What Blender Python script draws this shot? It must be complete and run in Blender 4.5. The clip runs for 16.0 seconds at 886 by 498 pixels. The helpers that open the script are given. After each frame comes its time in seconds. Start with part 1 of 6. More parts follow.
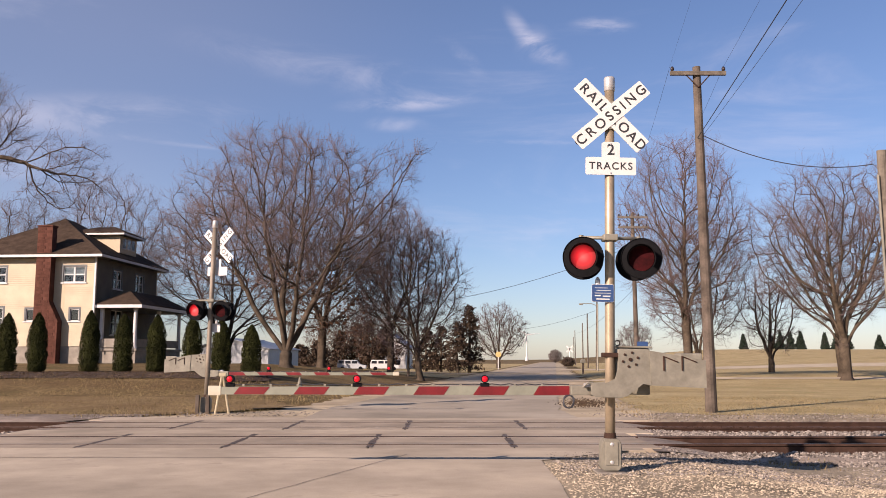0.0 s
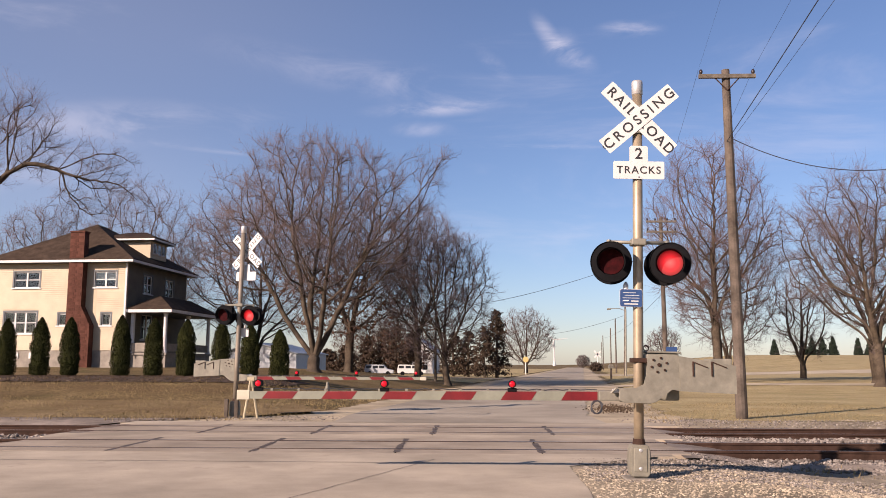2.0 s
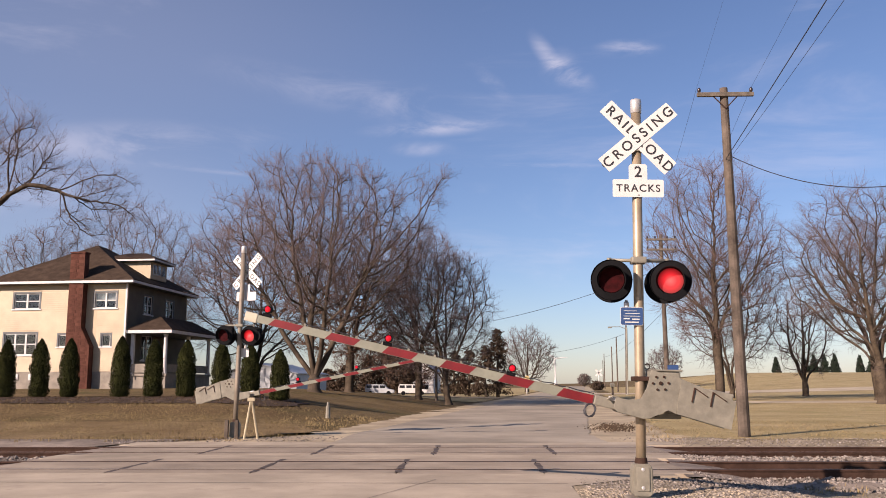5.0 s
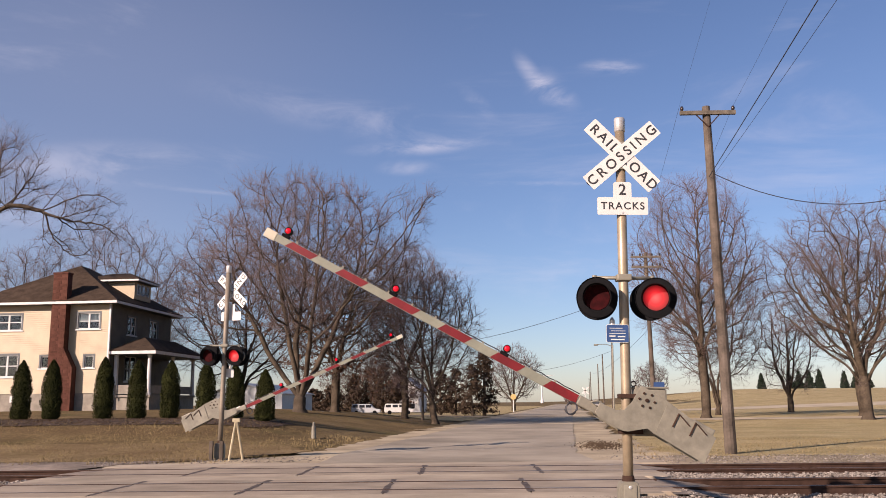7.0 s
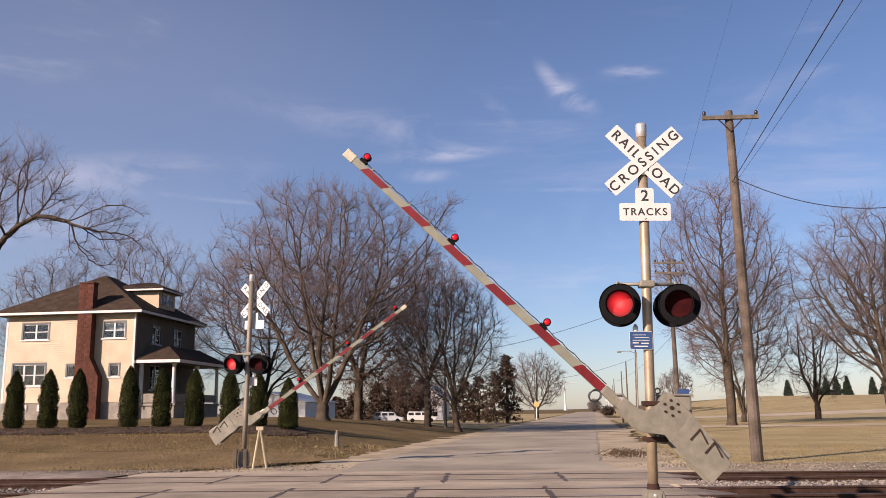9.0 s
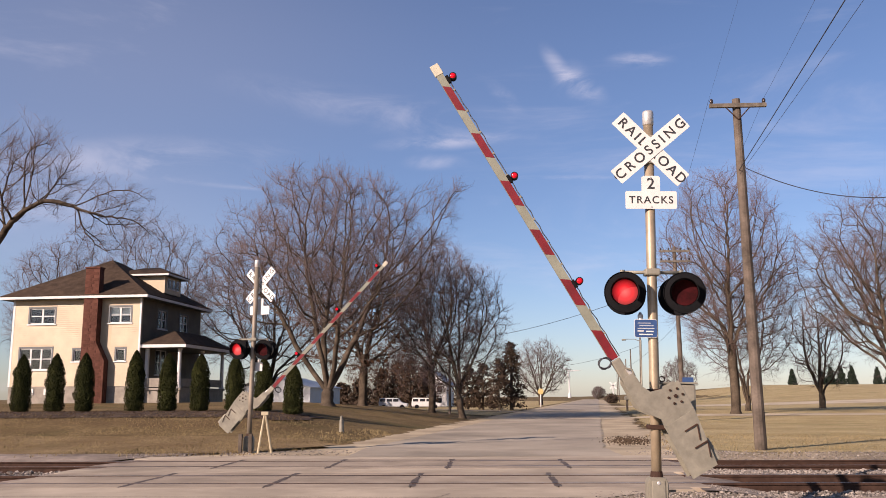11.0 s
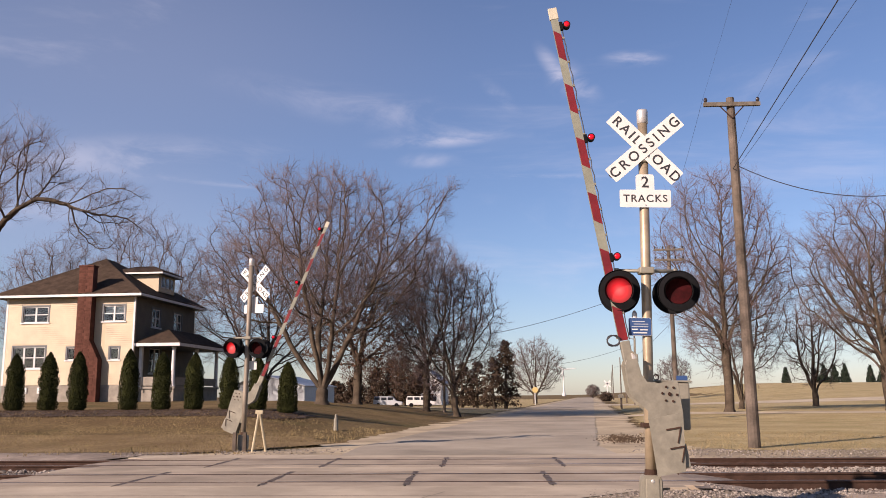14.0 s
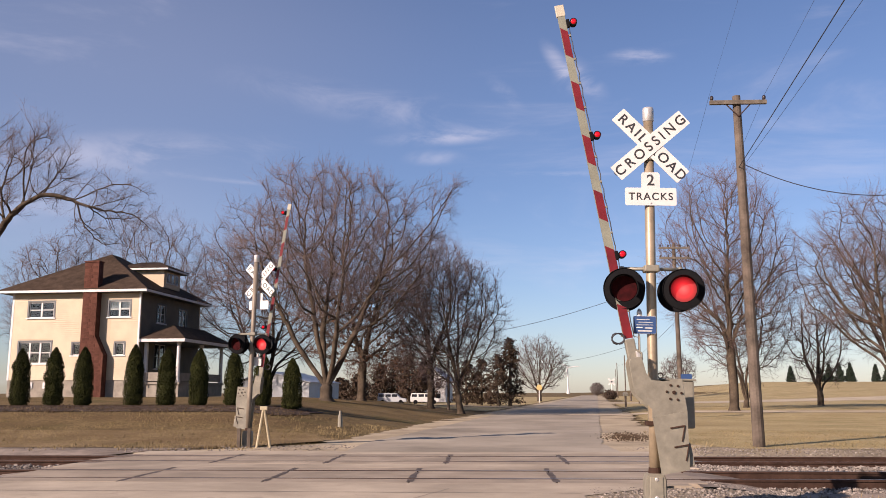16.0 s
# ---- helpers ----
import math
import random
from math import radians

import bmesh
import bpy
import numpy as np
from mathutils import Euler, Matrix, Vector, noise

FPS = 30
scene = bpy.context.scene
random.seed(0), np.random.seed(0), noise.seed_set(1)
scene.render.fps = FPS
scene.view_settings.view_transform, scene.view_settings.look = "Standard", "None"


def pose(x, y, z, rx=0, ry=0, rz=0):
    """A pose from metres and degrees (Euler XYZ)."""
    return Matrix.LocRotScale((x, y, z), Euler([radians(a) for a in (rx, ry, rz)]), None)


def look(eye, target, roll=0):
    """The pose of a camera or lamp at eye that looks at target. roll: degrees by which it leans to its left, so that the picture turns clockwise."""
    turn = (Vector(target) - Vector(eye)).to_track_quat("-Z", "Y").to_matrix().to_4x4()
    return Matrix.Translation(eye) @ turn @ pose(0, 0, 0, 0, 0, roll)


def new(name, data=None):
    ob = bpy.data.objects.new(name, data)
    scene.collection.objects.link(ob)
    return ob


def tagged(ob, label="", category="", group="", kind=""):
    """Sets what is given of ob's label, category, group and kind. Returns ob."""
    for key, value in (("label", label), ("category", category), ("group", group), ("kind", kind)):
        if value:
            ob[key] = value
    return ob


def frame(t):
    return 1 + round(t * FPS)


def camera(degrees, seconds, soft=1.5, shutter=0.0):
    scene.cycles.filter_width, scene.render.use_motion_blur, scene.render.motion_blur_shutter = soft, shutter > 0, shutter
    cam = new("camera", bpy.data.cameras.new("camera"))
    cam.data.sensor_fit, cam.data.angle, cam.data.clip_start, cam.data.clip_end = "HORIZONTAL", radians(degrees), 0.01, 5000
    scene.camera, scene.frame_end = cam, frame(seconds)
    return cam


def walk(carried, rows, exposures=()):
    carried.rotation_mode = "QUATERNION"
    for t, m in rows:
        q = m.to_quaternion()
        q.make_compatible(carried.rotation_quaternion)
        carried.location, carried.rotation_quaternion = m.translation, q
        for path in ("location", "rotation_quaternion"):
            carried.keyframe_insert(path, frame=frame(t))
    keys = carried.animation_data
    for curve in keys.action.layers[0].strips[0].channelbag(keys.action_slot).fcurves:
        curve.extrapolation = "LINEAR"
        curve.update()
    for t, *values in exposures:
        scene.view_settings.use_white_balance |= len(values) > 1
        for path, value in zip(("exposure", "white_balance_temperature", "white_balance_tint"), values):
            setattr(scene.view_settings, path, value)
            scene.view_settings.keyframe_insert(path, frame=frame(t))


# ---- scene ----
cam = camera(54.7, 16.0, soft=0.9)
ROWS = [(0.0, 0.000, 7.350, 0.000),
        (0.5, -0.023, 7.511, -0.358),
        (1.0, 0.653, 7.549, -0.684),
        (1.5, 1.529, 7.693, -0.018),
        (2.0, 1.800, 7.670, -0.149),
        (2.5, 2.341, 7.597, 0.516),
        (3.0, 2.488, 7.737, -0.425),
        (3.5, 2.490, 8.035, -0.404),
        (4.0, 2.445, 8.260, 0.059),
        (6.5, 1.028, 9.999, 0.030),
        (7.0, 0.962, 10.173, 0.608),
        (7.5, 1.280, 10.393, 1.259),
        (8.0, 1.619, 10.524, 0.689),
        (8.5, 2.051, 10.586, 0.410),
        (9.0, 2.461, 10.692, 0.739),
        (11.5, 2.780, 9.598, 0.292),
        (12.0, 2.634, 9.512, 0.494),
        (12.5, 2.479, 9.520, 0.498),
        (13.0, 2.403, 9.662, 0.146),
        (13.5, 2.388, 9.725, 0.148),
        (14.0, 2.385, 9.712, 0.387),
        (14.5, 2.344, 9.693, 0.555),
        (15.0, 2.316, 9.698, 0.382),
        (15.5, 2.398, 9.668, 0.139),
        (16.0, 2.663, 9.526, 0.076)]
walk(cam, [(t, pose(0, 0, 1.46, 90 + p, r, y)) for t, y, p, r in ROWS], exposures=((0.0, 0.79, 6800, 27), (4.0, 0.79, 6800, 27), (6.5, 0.70, 6800, 27), (9.0, 0.70, 6800, 27), (11.5, 0.76, 6800, 27), (16.0, 0.76, 6800, 27)))

# ---- sky and sun ----
SUN_EL, SUN_AZ = 23.5, 227.0      # degrees; azimuth clockwise from +y
world = bpy.data.worlds.new("world")
scene.world = world
world.use_nodes = True
wn, wl = world.node_tree.nodes, world.node_tree.links
wn.clear()
w_out = wn.new("ShaderNodeOutputWorld")
w_bg = wn.new("ShaderNodeBackground")
w_sky = wn.new("ShaderNodeTexSky")
w_sky.sky_type, w_sky.sun_disc = "NISHITA", False
w_sky.sun_elevation, w_sky.sun_rotation = radians(SUN_EL), radians(SUN_AZ)
w_sky.air_density, w_sky.dust_density, w_sky.ozone_density = 1.0, 0.35, 4.7
w_bg.inputs["Strength"].default_value = 0.072
# thin cirrus: stretched noise over the dome, two wisps and a long streak
w_co = wn.new("ShaderNodeTexCoord")


def w_math(op, a, b):
    n = wn.new("ShaderNodeMath")
    n.operation = op
    for s, v in zip(n.inputs, (a, b)):
        if isinstance(v, (int, float)):
            s.default_value = v
        else:
            wl.new(v, s)
    return n.outputs[0]


def w_noise(scale, stretch, detail, tilt=0.0, shift=(0, 0, 0)):
    m = wn.new("ShaderNodeMapping")
    m.inputs["Scale"].default_value = stretch
    m.inputs["Rotation"].default_value = (0, radians(tilt), 0)
    m.inputs["Location"].default_value = shift
    wl.new(w_co.outputs["Generated"], m.inputs["Vector"])
    n = wn.new("ShaderNodeTexNoise")
    n.inputs["Scale"].default_value, n.inputs["Detail"].default_value = scale, detail
    n.inputs["Roughness"].default_value, n.inputs["Distortion"].default_value = 0.62, 0.5
    wl.new(m.outputs[0], n.inputs["Vector"])
    return n.outputs[0]


def w_blob(px, pz, sx, sz, tilt=0.0):
    """A soft elongated patch of the dome round the direction (px, 1, pz)."""
    sub = wn.new("ShaderNodeVectorMath")
    sub.operation = "SUBTRACT"
    wl.new(w_co.outputs["Generated"], sub.inputs[0])
    d = Vector((px, 1, pz)).normalized()
    sub.inputs[1].default_value = d
    m = wn.new("ShaderNodeMapping")
    m.vector_type = "TEXTURE"
    m.inputs["Rotation"].default_value = (0, radians(tilt), 0)
    m.inputs["Scale"].default_value = (sx, 0.5, sz)
    wl.new(sub.outputs[0], m.inputs["Vector"])
    ln = wn.new("ShaderNodeVectorMath")
    ln.operation = "LENGTH"
    wl.new(m.outputs[0], ln.inputs[0])
    r = wn.new("ShaderNodeMapRange")
    r.interpolation_type = "SMOOTHSTEP"
    wl.new(ln.outputs["Value"], r.inputs["Value"])
    for k, v in zip(("From Min", "From Max", "To Min", "To Max"), (0.0, 1.0, 1.0, 0.0)):
        r.inputs[k].default_value = v
    return r.outputs[0]


def w_range(v, a, b):
    r = wn.new("ShaderNodeMapRange")
    r.interpolation_type = "SMOOTHSTEP"
    wl.new(v, r.inputs["Value"])
    r.inputs["From Min"].default_value, r.inputs["From Max"].default_value = a, b
    return r.outputs[0]


veil = w_range(w_noise(2.4, (1, 1, 5), 6, 6), 0.50, 0.78)
fine = w_range(w_noise(9.0, (1, 1, 3.2), 8, -22), 0.36, 0.70)
cloud = w_math("MULTIPLY", veil, 0.24)
for px_, pz_, sx_, sz_, tilt_, amount in [[0.122, 0.372, 0.042, 0.017, 30, 0.5], [0.094, 0.398, 0.036, 0.013, 52, 0.36], [0.112, 0.378, 0.03, 0.026, 20, 0.3], [0.195, 0.403, 0.045, 0.012, 5, 0.5], [0.03, 0.36, 0.035, 0.012, 40, 0.28], [-0.045, 0.305, 0.1, 0.012, -3, 0.42], [-0.06, 0.28, 0.05, 0.012, 0, 0.3], [0.06, 0.258, 0.13, 0.0045, 2, 0.5], [-0.3, 0.255, 0.12, 0.005, 2, 0.3], [-0.42, 0.29, 0.22, 0.03, -6, 0.3], [-0.55, 0.42, 0.5, 0.3, 0, 0.11], [-0.2, 0.45, 0.5, 0.22, 5, 0.04], [-0.5, 0.2, 0.35, 0.14, 0, 0.12], [-0.1, 0.34, 0.25, 0.03, 8, 0.22]]:
    patch = w_blob(px_, pz_, sx_, sz_, tilt_)
    if sz_ < 0.1:
        patch = w_math("MULTIPLY", patch, fine)
    cloud = w_math("ADD", cloud, w_math("MULTIPLY", patch, amount))
cloud = w_math("MINIMUM", cloud, 0.8)
w_mix = wn.new("ShaderNodeMix")
w_mix.data_type = "RGBA"
wl.new(cloud, w_mix.inputs[0])
wl.new(w_sky.outputs[0], w_mix.inputs[6])
w_mix.inputs[7].default_value = (6.6, 6.9, 7.6, 1)
wl.new(w_mix.outputs[2], w_bg.inputs["Color"])
wl.new(w_bg.outputs[0], w_out.inputs["Surface"])

sun_data = bpy.data.lights.new("sun", "SUN")
sun_data.energy, sun_data.angle, sun_data.color = 5.0, radians(0.5), (1.0, 0.88, 0.72)
sun = new("sun", sun_data)
to_sun = Vector((math.sin(radians(SUN_AZ)) * math.cos(radians(SUN_EL)), math.cos(radians(SUN_AZ)) * math.cos(radians(SUN_EL)), math.sin(radians(SUN_EL))))
sun.matrix_world = look(to_sun * 60, (0, 0, 0))


# ---- materials ----
def material(name, base, rough=0.7, metal=0.0, dark=0.7, scale=3.0, fine_scale=60.0, bump=0.2, bump_scale=None, spots=None, wave=None, piece=0.0, coat=0.0, island=0.0):
    """A surface with large stains (down to base * dark), fine grain and relief. spots: (colour, scale, threshold). wave: (axis, scale, depth)."""
    m = bpy.data.materials.new(name)
    m.use_nodes = True
    n, l = m.node_tree.nodes, m.node_tree.links
    b = n["Principled BSDF"]
    co = n.new("ShaderNodeTexCoord")
    where = n.new("ShaderNodeVectorMath")
    where.operation = "ADD"
    l.new(co.outputs["Object"], where.inputs[0])
    info = n.new("ShaderNodeObjectInfo")
    l.new(info.outputs["Random"], where.inputs[1])

    def tex(s, detail=5, rough_=0.6):
        t = n.new("ShaderNodeTexNoise")
        t.inputs["Scale"].default_value, t.inputs["Detail"].default_value, t.inputs["Roughness"].default_value = s, detail, rough_
        l.new(where.outputs[0], t.inputs["Vector"])
        return t.outputs[0]

    def ramp(v, a, b_):
        r = n.new("ShaderNodeMapRange")
        l.new(v, r.inputs["Value"])
        r.inputs["From Min"].default_value, r.inputs["From Max"].default_value = a, b_
        return r.outputs[0]

    def mix(f, a, b_, mode="MIX"):
        x = n.new("ShaderNodeMix")
        x.data_type, x.blend_type = "RGBA", mode
        for s, v in ((x.inputs[0], f), (x.inputs[6], a), (x.inputs[7], b_)):
            if isinstance(v, (int, float)):
                s.default_value = v
            elif isinstance(v, tuple):
                s.default_value = (*v, 1)
            else:
                l.new(v, s)
        return x.outputs[2]

    low = tuple(c * dark for c in base)
    high = tuple(min(1.0, c * (2 - dark) ** 0.5) for c in base)
    col = mix(ramp(tex(scale), 0.32, 0.68), low, high)
    g = tex(fine_scale, 3)
    col = mix(0.55, col, mix(ramp(g, 0.3, 0.7), (dark ** 0.6,) * 3, (1.0,) * 3), "MULTIPLY")
    if piece:
        col = mix(piece, col, mix(info.outputs["Random"], (0.45, 0.45, 0.45), (1.0, 1.0, 1.0)), "MULTIPLY")
    if island:
        geo = n.new("ShaderNodeNewGeometry")
        col = mix(island, col, mix(geo.outputs["Random Per Island"], (0.25, 0.23, 0.23), (1.35, 1.33, 1.30)), "MULTIPLY")
    if spots:
        col = mix(ramp(tex(spots[1], 6), spots[2], spots[2] + 0.08), col, spots[0])
    l.new(col, b.inputs["Base Color"])
    b.inputs["Roughness"].default_value, b.inputs["Metallic"].default_value = rough, metal
    b.inputs["Coat Weight"].default_value = coat
    if rough >= 0.85:
        b.inputs["Specular IOR Level"].default_value = 0.12
    h = tex(bump_scale, 4) if bump_scale else g
    if wave:
        w = n.new("ShaderNodeTexWave")
        w.bands_direction, w.wave_profile = wave[0], "SAW"
        w.inputs["Scale"].default_value = wave[1]
        l.new(co.outputs["Object"], w.inputs["Vector"])
        h = w.outputs[0]
        bump = wave[2]
    bm_ = n.new("ShaderNodeBump")
    bm_.inputs["Strength"].default_value, bm_.inputs["Distance"].default_value = bump, 0.02
    l.new(h, bm_.inputs["Height"])
    l.new(bm_.outputs[0], b.inputs["Normal"])
    return m


def glow(name, colour, strength):
    m = bpy.data.materials.new(name)
    m.use_nodes = True
    b = m.node_tree.nodes["Principled BSDF"]
    b.inputs["Base Color"].default_value = (*colour, 1)
    b.inputs["Emission Color"].default_value = (*colour, 1)
    b.inputs["Emission Strength"].default_value = strength
    return m


def lit_lens(name):
    """A lit red roundel, paler at its middle."""
    m = glow(name, (0.12, 0.003, 0.003), 0.95)
    n, l = m.node_tree.nodes, m.node_tree.links
    co, ln, rp = n.new("ShaderNodeTexCoord"), n.new("ShaderNodeVectorMath"), n.new("ShaderNodeValToRGB")
    ln.operation = "LENGTH"
    l.new(co.outputs["Object"], ln.inputs[0])
    sc = n.new("ShaderNodeMath")
    sc.operation = "MULTIPLY"
    sc.inputs[1].default_value = 6.0
    l.new(ln.outputs["Value"], sc.inputs[0])
    l.new(sc.outputs[0], rp.inputs[0])
    rp.color_ramp.elements[0].color = (0.80, 0.10, 0.085, 1)
    rp.color_ramp.elements[1].color = (0.075, 0.0008, 0.0015, 1)
    mid = rp.color_ramp.elements.new(0.5)
    mid.color = (0.56, 0.013, 0.016, 1)
    l.new(rp.outputs[0], n["Principled BSDF"].inputs["Emission Color"])
    return m


def ground_material(name, dry, pale, green, brown, soil):
    """Winter grass, dry and patchy, with bare soil and some green."""
    m = bpy.data.materials.new(name)
    m.use_nodes = True
    n, l = m.node_tree.nodes, m.node_tree.links
    b = n["Principled BSDF"]
    b.inputs["Roughness"].default_value = 0.95
    b.inputs["Specular IOR Level"].default_value = 0.1
    co = n.new("ShaderNodeTexCoord")

    def tex(s, detail, stretch=(1, 1, 1)):
        mp = n.new("ShaderNodeMapping")
        mp.inputs["Scale"].default_value = stretch
        l.new(co.outputs["Object"], mp.inputs["Vector"])
        t = n.new("ShaderNodeTexNoise")
        t.inputs["Scale"].default_value, t.inputs["Detail"].default_value, t.inputs["Roughness"].default_value = s, detail, 0.65
        l.new(mp.outputs[0], t.inputs["Vector"])
        return t.outputs[0]

    def mix(v, lo, hi, a, c):
        r = n.new("ShaderNodeMapRange")
        l.new(v, r.inputs["Value"])
        r.inputs["From Min"].default_value, r.inputs["From Max"].default_value = lo, hi
        x = n.new("ShaderNodeMix")
        x.data_type = "RGBA"
        l.new(r.outputs[0], x.inputs[0])
        for s, val in ((x.inputs[6], a), (x.inputs[7], c)):
            if isinstance(val, tuple):
                s.default_value = (*val, 1)
            else:
                l.new(val, s)
        return x.outputs[2]

    straw = mix(tex(0.35, 6), 0.35, 0.65, dry, pale)
    straw = mix(tex(0.16, 5), 0.52, 0.68, straw, green)
    straw = mix(tex(0.09, 5, (0.5, 2.2, 1)), 0.56, 0.70, straw, brown)
    straw = mix(tex(9.0, 6), 0.30, 0.62, soil, straw)
    l.new(straw, b.inputs["Base Color"])
    bm_ = n.new("ShaderNodeBump")
    bm_.inputs["Strength"].default_value, bm_.inputs["Distance"].default_value = 0.9, 0.05
    l.new(tex(14.0, 8), bm_.inputs["Height"])
    l.new(bm_.outputs[0], b.inputs["Normal"])
    return m


M_GRASS = ground_material("dry_winter_grass", (0.128, 0.088, 0.042), (0.245, 0.178, 0.088), (0.105, 0.092, 0.036), (0.135, 0.088, 0.046), (0.075, 0.052, 0.026))
M_STRAW = ground_material("short_straw_grass", (0.187, 0.126, 0.061), (0.310, 0.227, 0.119), (0.173, 0.137, 0.058), (0.216, 0.144, 0.076), (0.115, 0.079, 0.040))
M_FIELD = ground_material("mown_straw_field", (0.345, 0.268, 0.132), (0.51, 0.412, 0.222), (0.275, 0.232, 0.104), (0.275, 0.196, 0.104), (0.215, 0.164, 0.084))
M_CONC = material("worn_concrete", (0.436, 0.366, 0.277), 0.9, dark=0.66, scale=0.5, fine_scale=40, bump=0.25, spots=((0.346, 0.288, 0.220), 1.7, 0.6))
M_ROAD = material("pale_asphalt", (0.368, 0.318, 0.248), 0.92, dark=0.62, scale=0.25, fine_scale=30, bump=0.3, spots=((0.25, 0.22, 0.18), 0.5, 0.62))
M_GRAVELROAD = material("crushed_gravel", (0.330, 0.273, 0.191), 0.95, dark=0.55, scale=0.8, fine_scale=26, bump=0.9)
M_BALLAST = material("ballast_stone", (0.288, 0.238, 0.194), 0.9, dark=0.5, scale=1.3, fine_scale=16, bump=1.0)
M_STONE = material("loose_stone", (0.285, 0.252, 0.220), 0.85, dark=0.6, scale=6, fine_scale=40, island=0.9)
M_PALESTONE = material("pale_loose_gravel", (0.47, 0.395, 0.29), 0.9, dark=0.7, scale=6, fine_scale=40, island=0.7)
M_INTERIOR = material("unlit_room_black", (0.018, 0.018, 0.02), 0.95)
M_PANEL = material("crossing_concrete", (0.358, 0.296, 0.226), 0.9, dark=0.72, scale=0.9, fine_scale=45, bump=0.3, piece=0.12)
M_TAR = material("dark_tar", (0.072, 0.059, 0.054), 0.7, dark=0.6, scale=8)
M_TARJOINT = material("faded_tar", (0.122, 0.101, 0.090), 0.85, dark=0.55, scale=9)
M_RUST = material("rusted_steel", (0.058, 0.033, 0.024), 0.85, 0.0, dark=0.55, scale=5)
M_RAILTOP = material("polished_rail", (0.238, 0.209, 0.194), 0.35, 0.9, dark=0.7, scale=4, bump=0.05)
M_TIE = material("creosoted_timber", (0.054, 0.040, 0.030), 0.9, dark=0.5, scale=6)
M_GALV = material("galvanised_steel", (0.227, 0.209, 0.162), 0.55, 0.15, dark=0.72, scale=5, fine_scale=30, bump=0.08)
M_MAST = material("weathered_aluminium_mast", (0.360, 0.284, 0.191), 0.45, 0.35, dark=0.72, scale=3, fine_scale=25, bump=0.06)
M_DULLMAST = material("dull_grey_mast", (0.216, 0.180, 0.137), 0.6, 0.2, dark=0.7, scale=3, fine_scale=25, bump=0.06)
M_CAP = material("bright_aluminium", (0.490, 0.475, 0.454), 0.4, 0.4, dark=0.85, scale=8, bump=0.05)
M_SIGN = material("white_sign_sheeting", (0.576, 0.562, 0.533), 0.5, dark=0.93, scale=4, bump=0.03, spots=((0.446, 0.418, 0.360), 7, 0.72))
M_BLACK = material("black_paint", (0.007, 0.007, 0.008), 0.86, dark=0.7, scale=9, bump=0.05)
M_INK = material("black_lettering", (0.02, 0.02, 0.022), 0.6, dark=0.9, scale=9, bump=0.02)
M_ARM = material("aged_white_sheeting", (0.205, 0.208, 0.158), 0.5, dark=0.8, scale=3, fine_scale=30, bump=0.05)
M_RED = material("red_reflective_sheeting", (0.160, 0.008, 0.010), 0.4, dark=0.72, scale=4, bump=0.03)
M_BLUE = material("blue_sign_sheeting", (0.022, 0.061, 0.166), 0.5, dark=0.85, scale=10, bump=0.02)
M_WHITEPAINT = material("white_paint", (0.562, 0.554, 0.533), 0.6, dark=0.88, scale=3, bump=0.05)
M_POLEWOOD = material("weathered_pole_timber", (0.130, 0.104, 0.083), 0.9, dark=0.45, scale=1.6, fine_scale=20, bump=0.5)
M_GREYWOOD = material("grey_crossarm_timber", (0.165, 0.14, 0.112), 0.9, dark=0.6, scale=5)
M_INSUL = material("dark_porcelain", (0.036, 0.025, 0.022), 0.25, dark=0.8)
M_WIRE = material("black_cable", (0.03, 0.03, 0.035), 0.6)
M_SIDING = material("cream_lap_siding", (0.445, 0.352, 0.232), 0.6, dark=0.9, scale=1.2, fine_scale=20, bump=0.05)
M_DARKSIDING = material("dark_olive_siding", (0.13, 0.112, 0.082), 0.8, dark=0.75, scale=1.2, fine_scale=20, bump=0.05)
M_FOUND = material("rendered_foundation", (0.27, 0.24, 0.20), 0.9, dark=0.75, scale=2)
M_SHINGLE = material("brown_asphalt_shingle", (0.061, 0.042, 0.030), 0.95, dark=0.6, scale=2.2, fine_scale=9, bump=0.7)
M_BRICK = material("red_brick", (0.108, 0.045, 0.032), 0.9, dark=0.65, scale=2.0, fine_scale=14, bump=0.4)
M_TRIM = material("dark_grey_trim", (0.094, 0.101, 0.101), 0.6, dark=0.85, scale=3)
M_GLASS = material("window_glass", (0.025, 0.029, 0.036), 0.06, 0.0, dark=0.6, scale=1.0, bump=0.01, coat=0.6)
M_PANE = bpy.data.materials.new("clear_window_glass")
M_PANE.use_nodes = True
pane_shader = M_PANE.node_tree.nodes["Principled BSDF"]
pane_shader.inputs["Base Color"].default_value = (0.72, 0.78, 0.80, 1)
pane_shader.inputs["Transmission Weight"].default_value = 1.0
pane_shader.inputs["Roughness"].default_value = 0.03
M_CURTAIN = material("pale_curtain", (0.396, 0.396, 0.374), 0.9, dark=0.8)
M_BARK = material("grey_brown_bark", (0.098, 0.075, 0.054), 0.95, dark=0.38, scale=1.5, fine_scale=9, bump=0.9)
M_TWIG = material("winter_twigs", (0.145, 0.110, 0.106), 0.9, dark=0.7, scale=0.8, fine_scale=6, bump=0.0)
M_REDTWIG = material("reddish_winter_twigs", (0.15, 0.098, 0.085), 0.9, dark=0.7, scale=0.8, fine_scale=6, bump=0.0)
M_DARKTWIG = material("dark_oak_twigs", (0.105, 0.074, 0.064), 0.9, dark=0.7, scale=0.8, fine_scale=6, bump=0.0)
M_DEADLEAF = material("clinging_brown_leaves", (0.12, 0.065, 0.042), 0.9, dark=0.6, scale=2.0, bump=0.0)
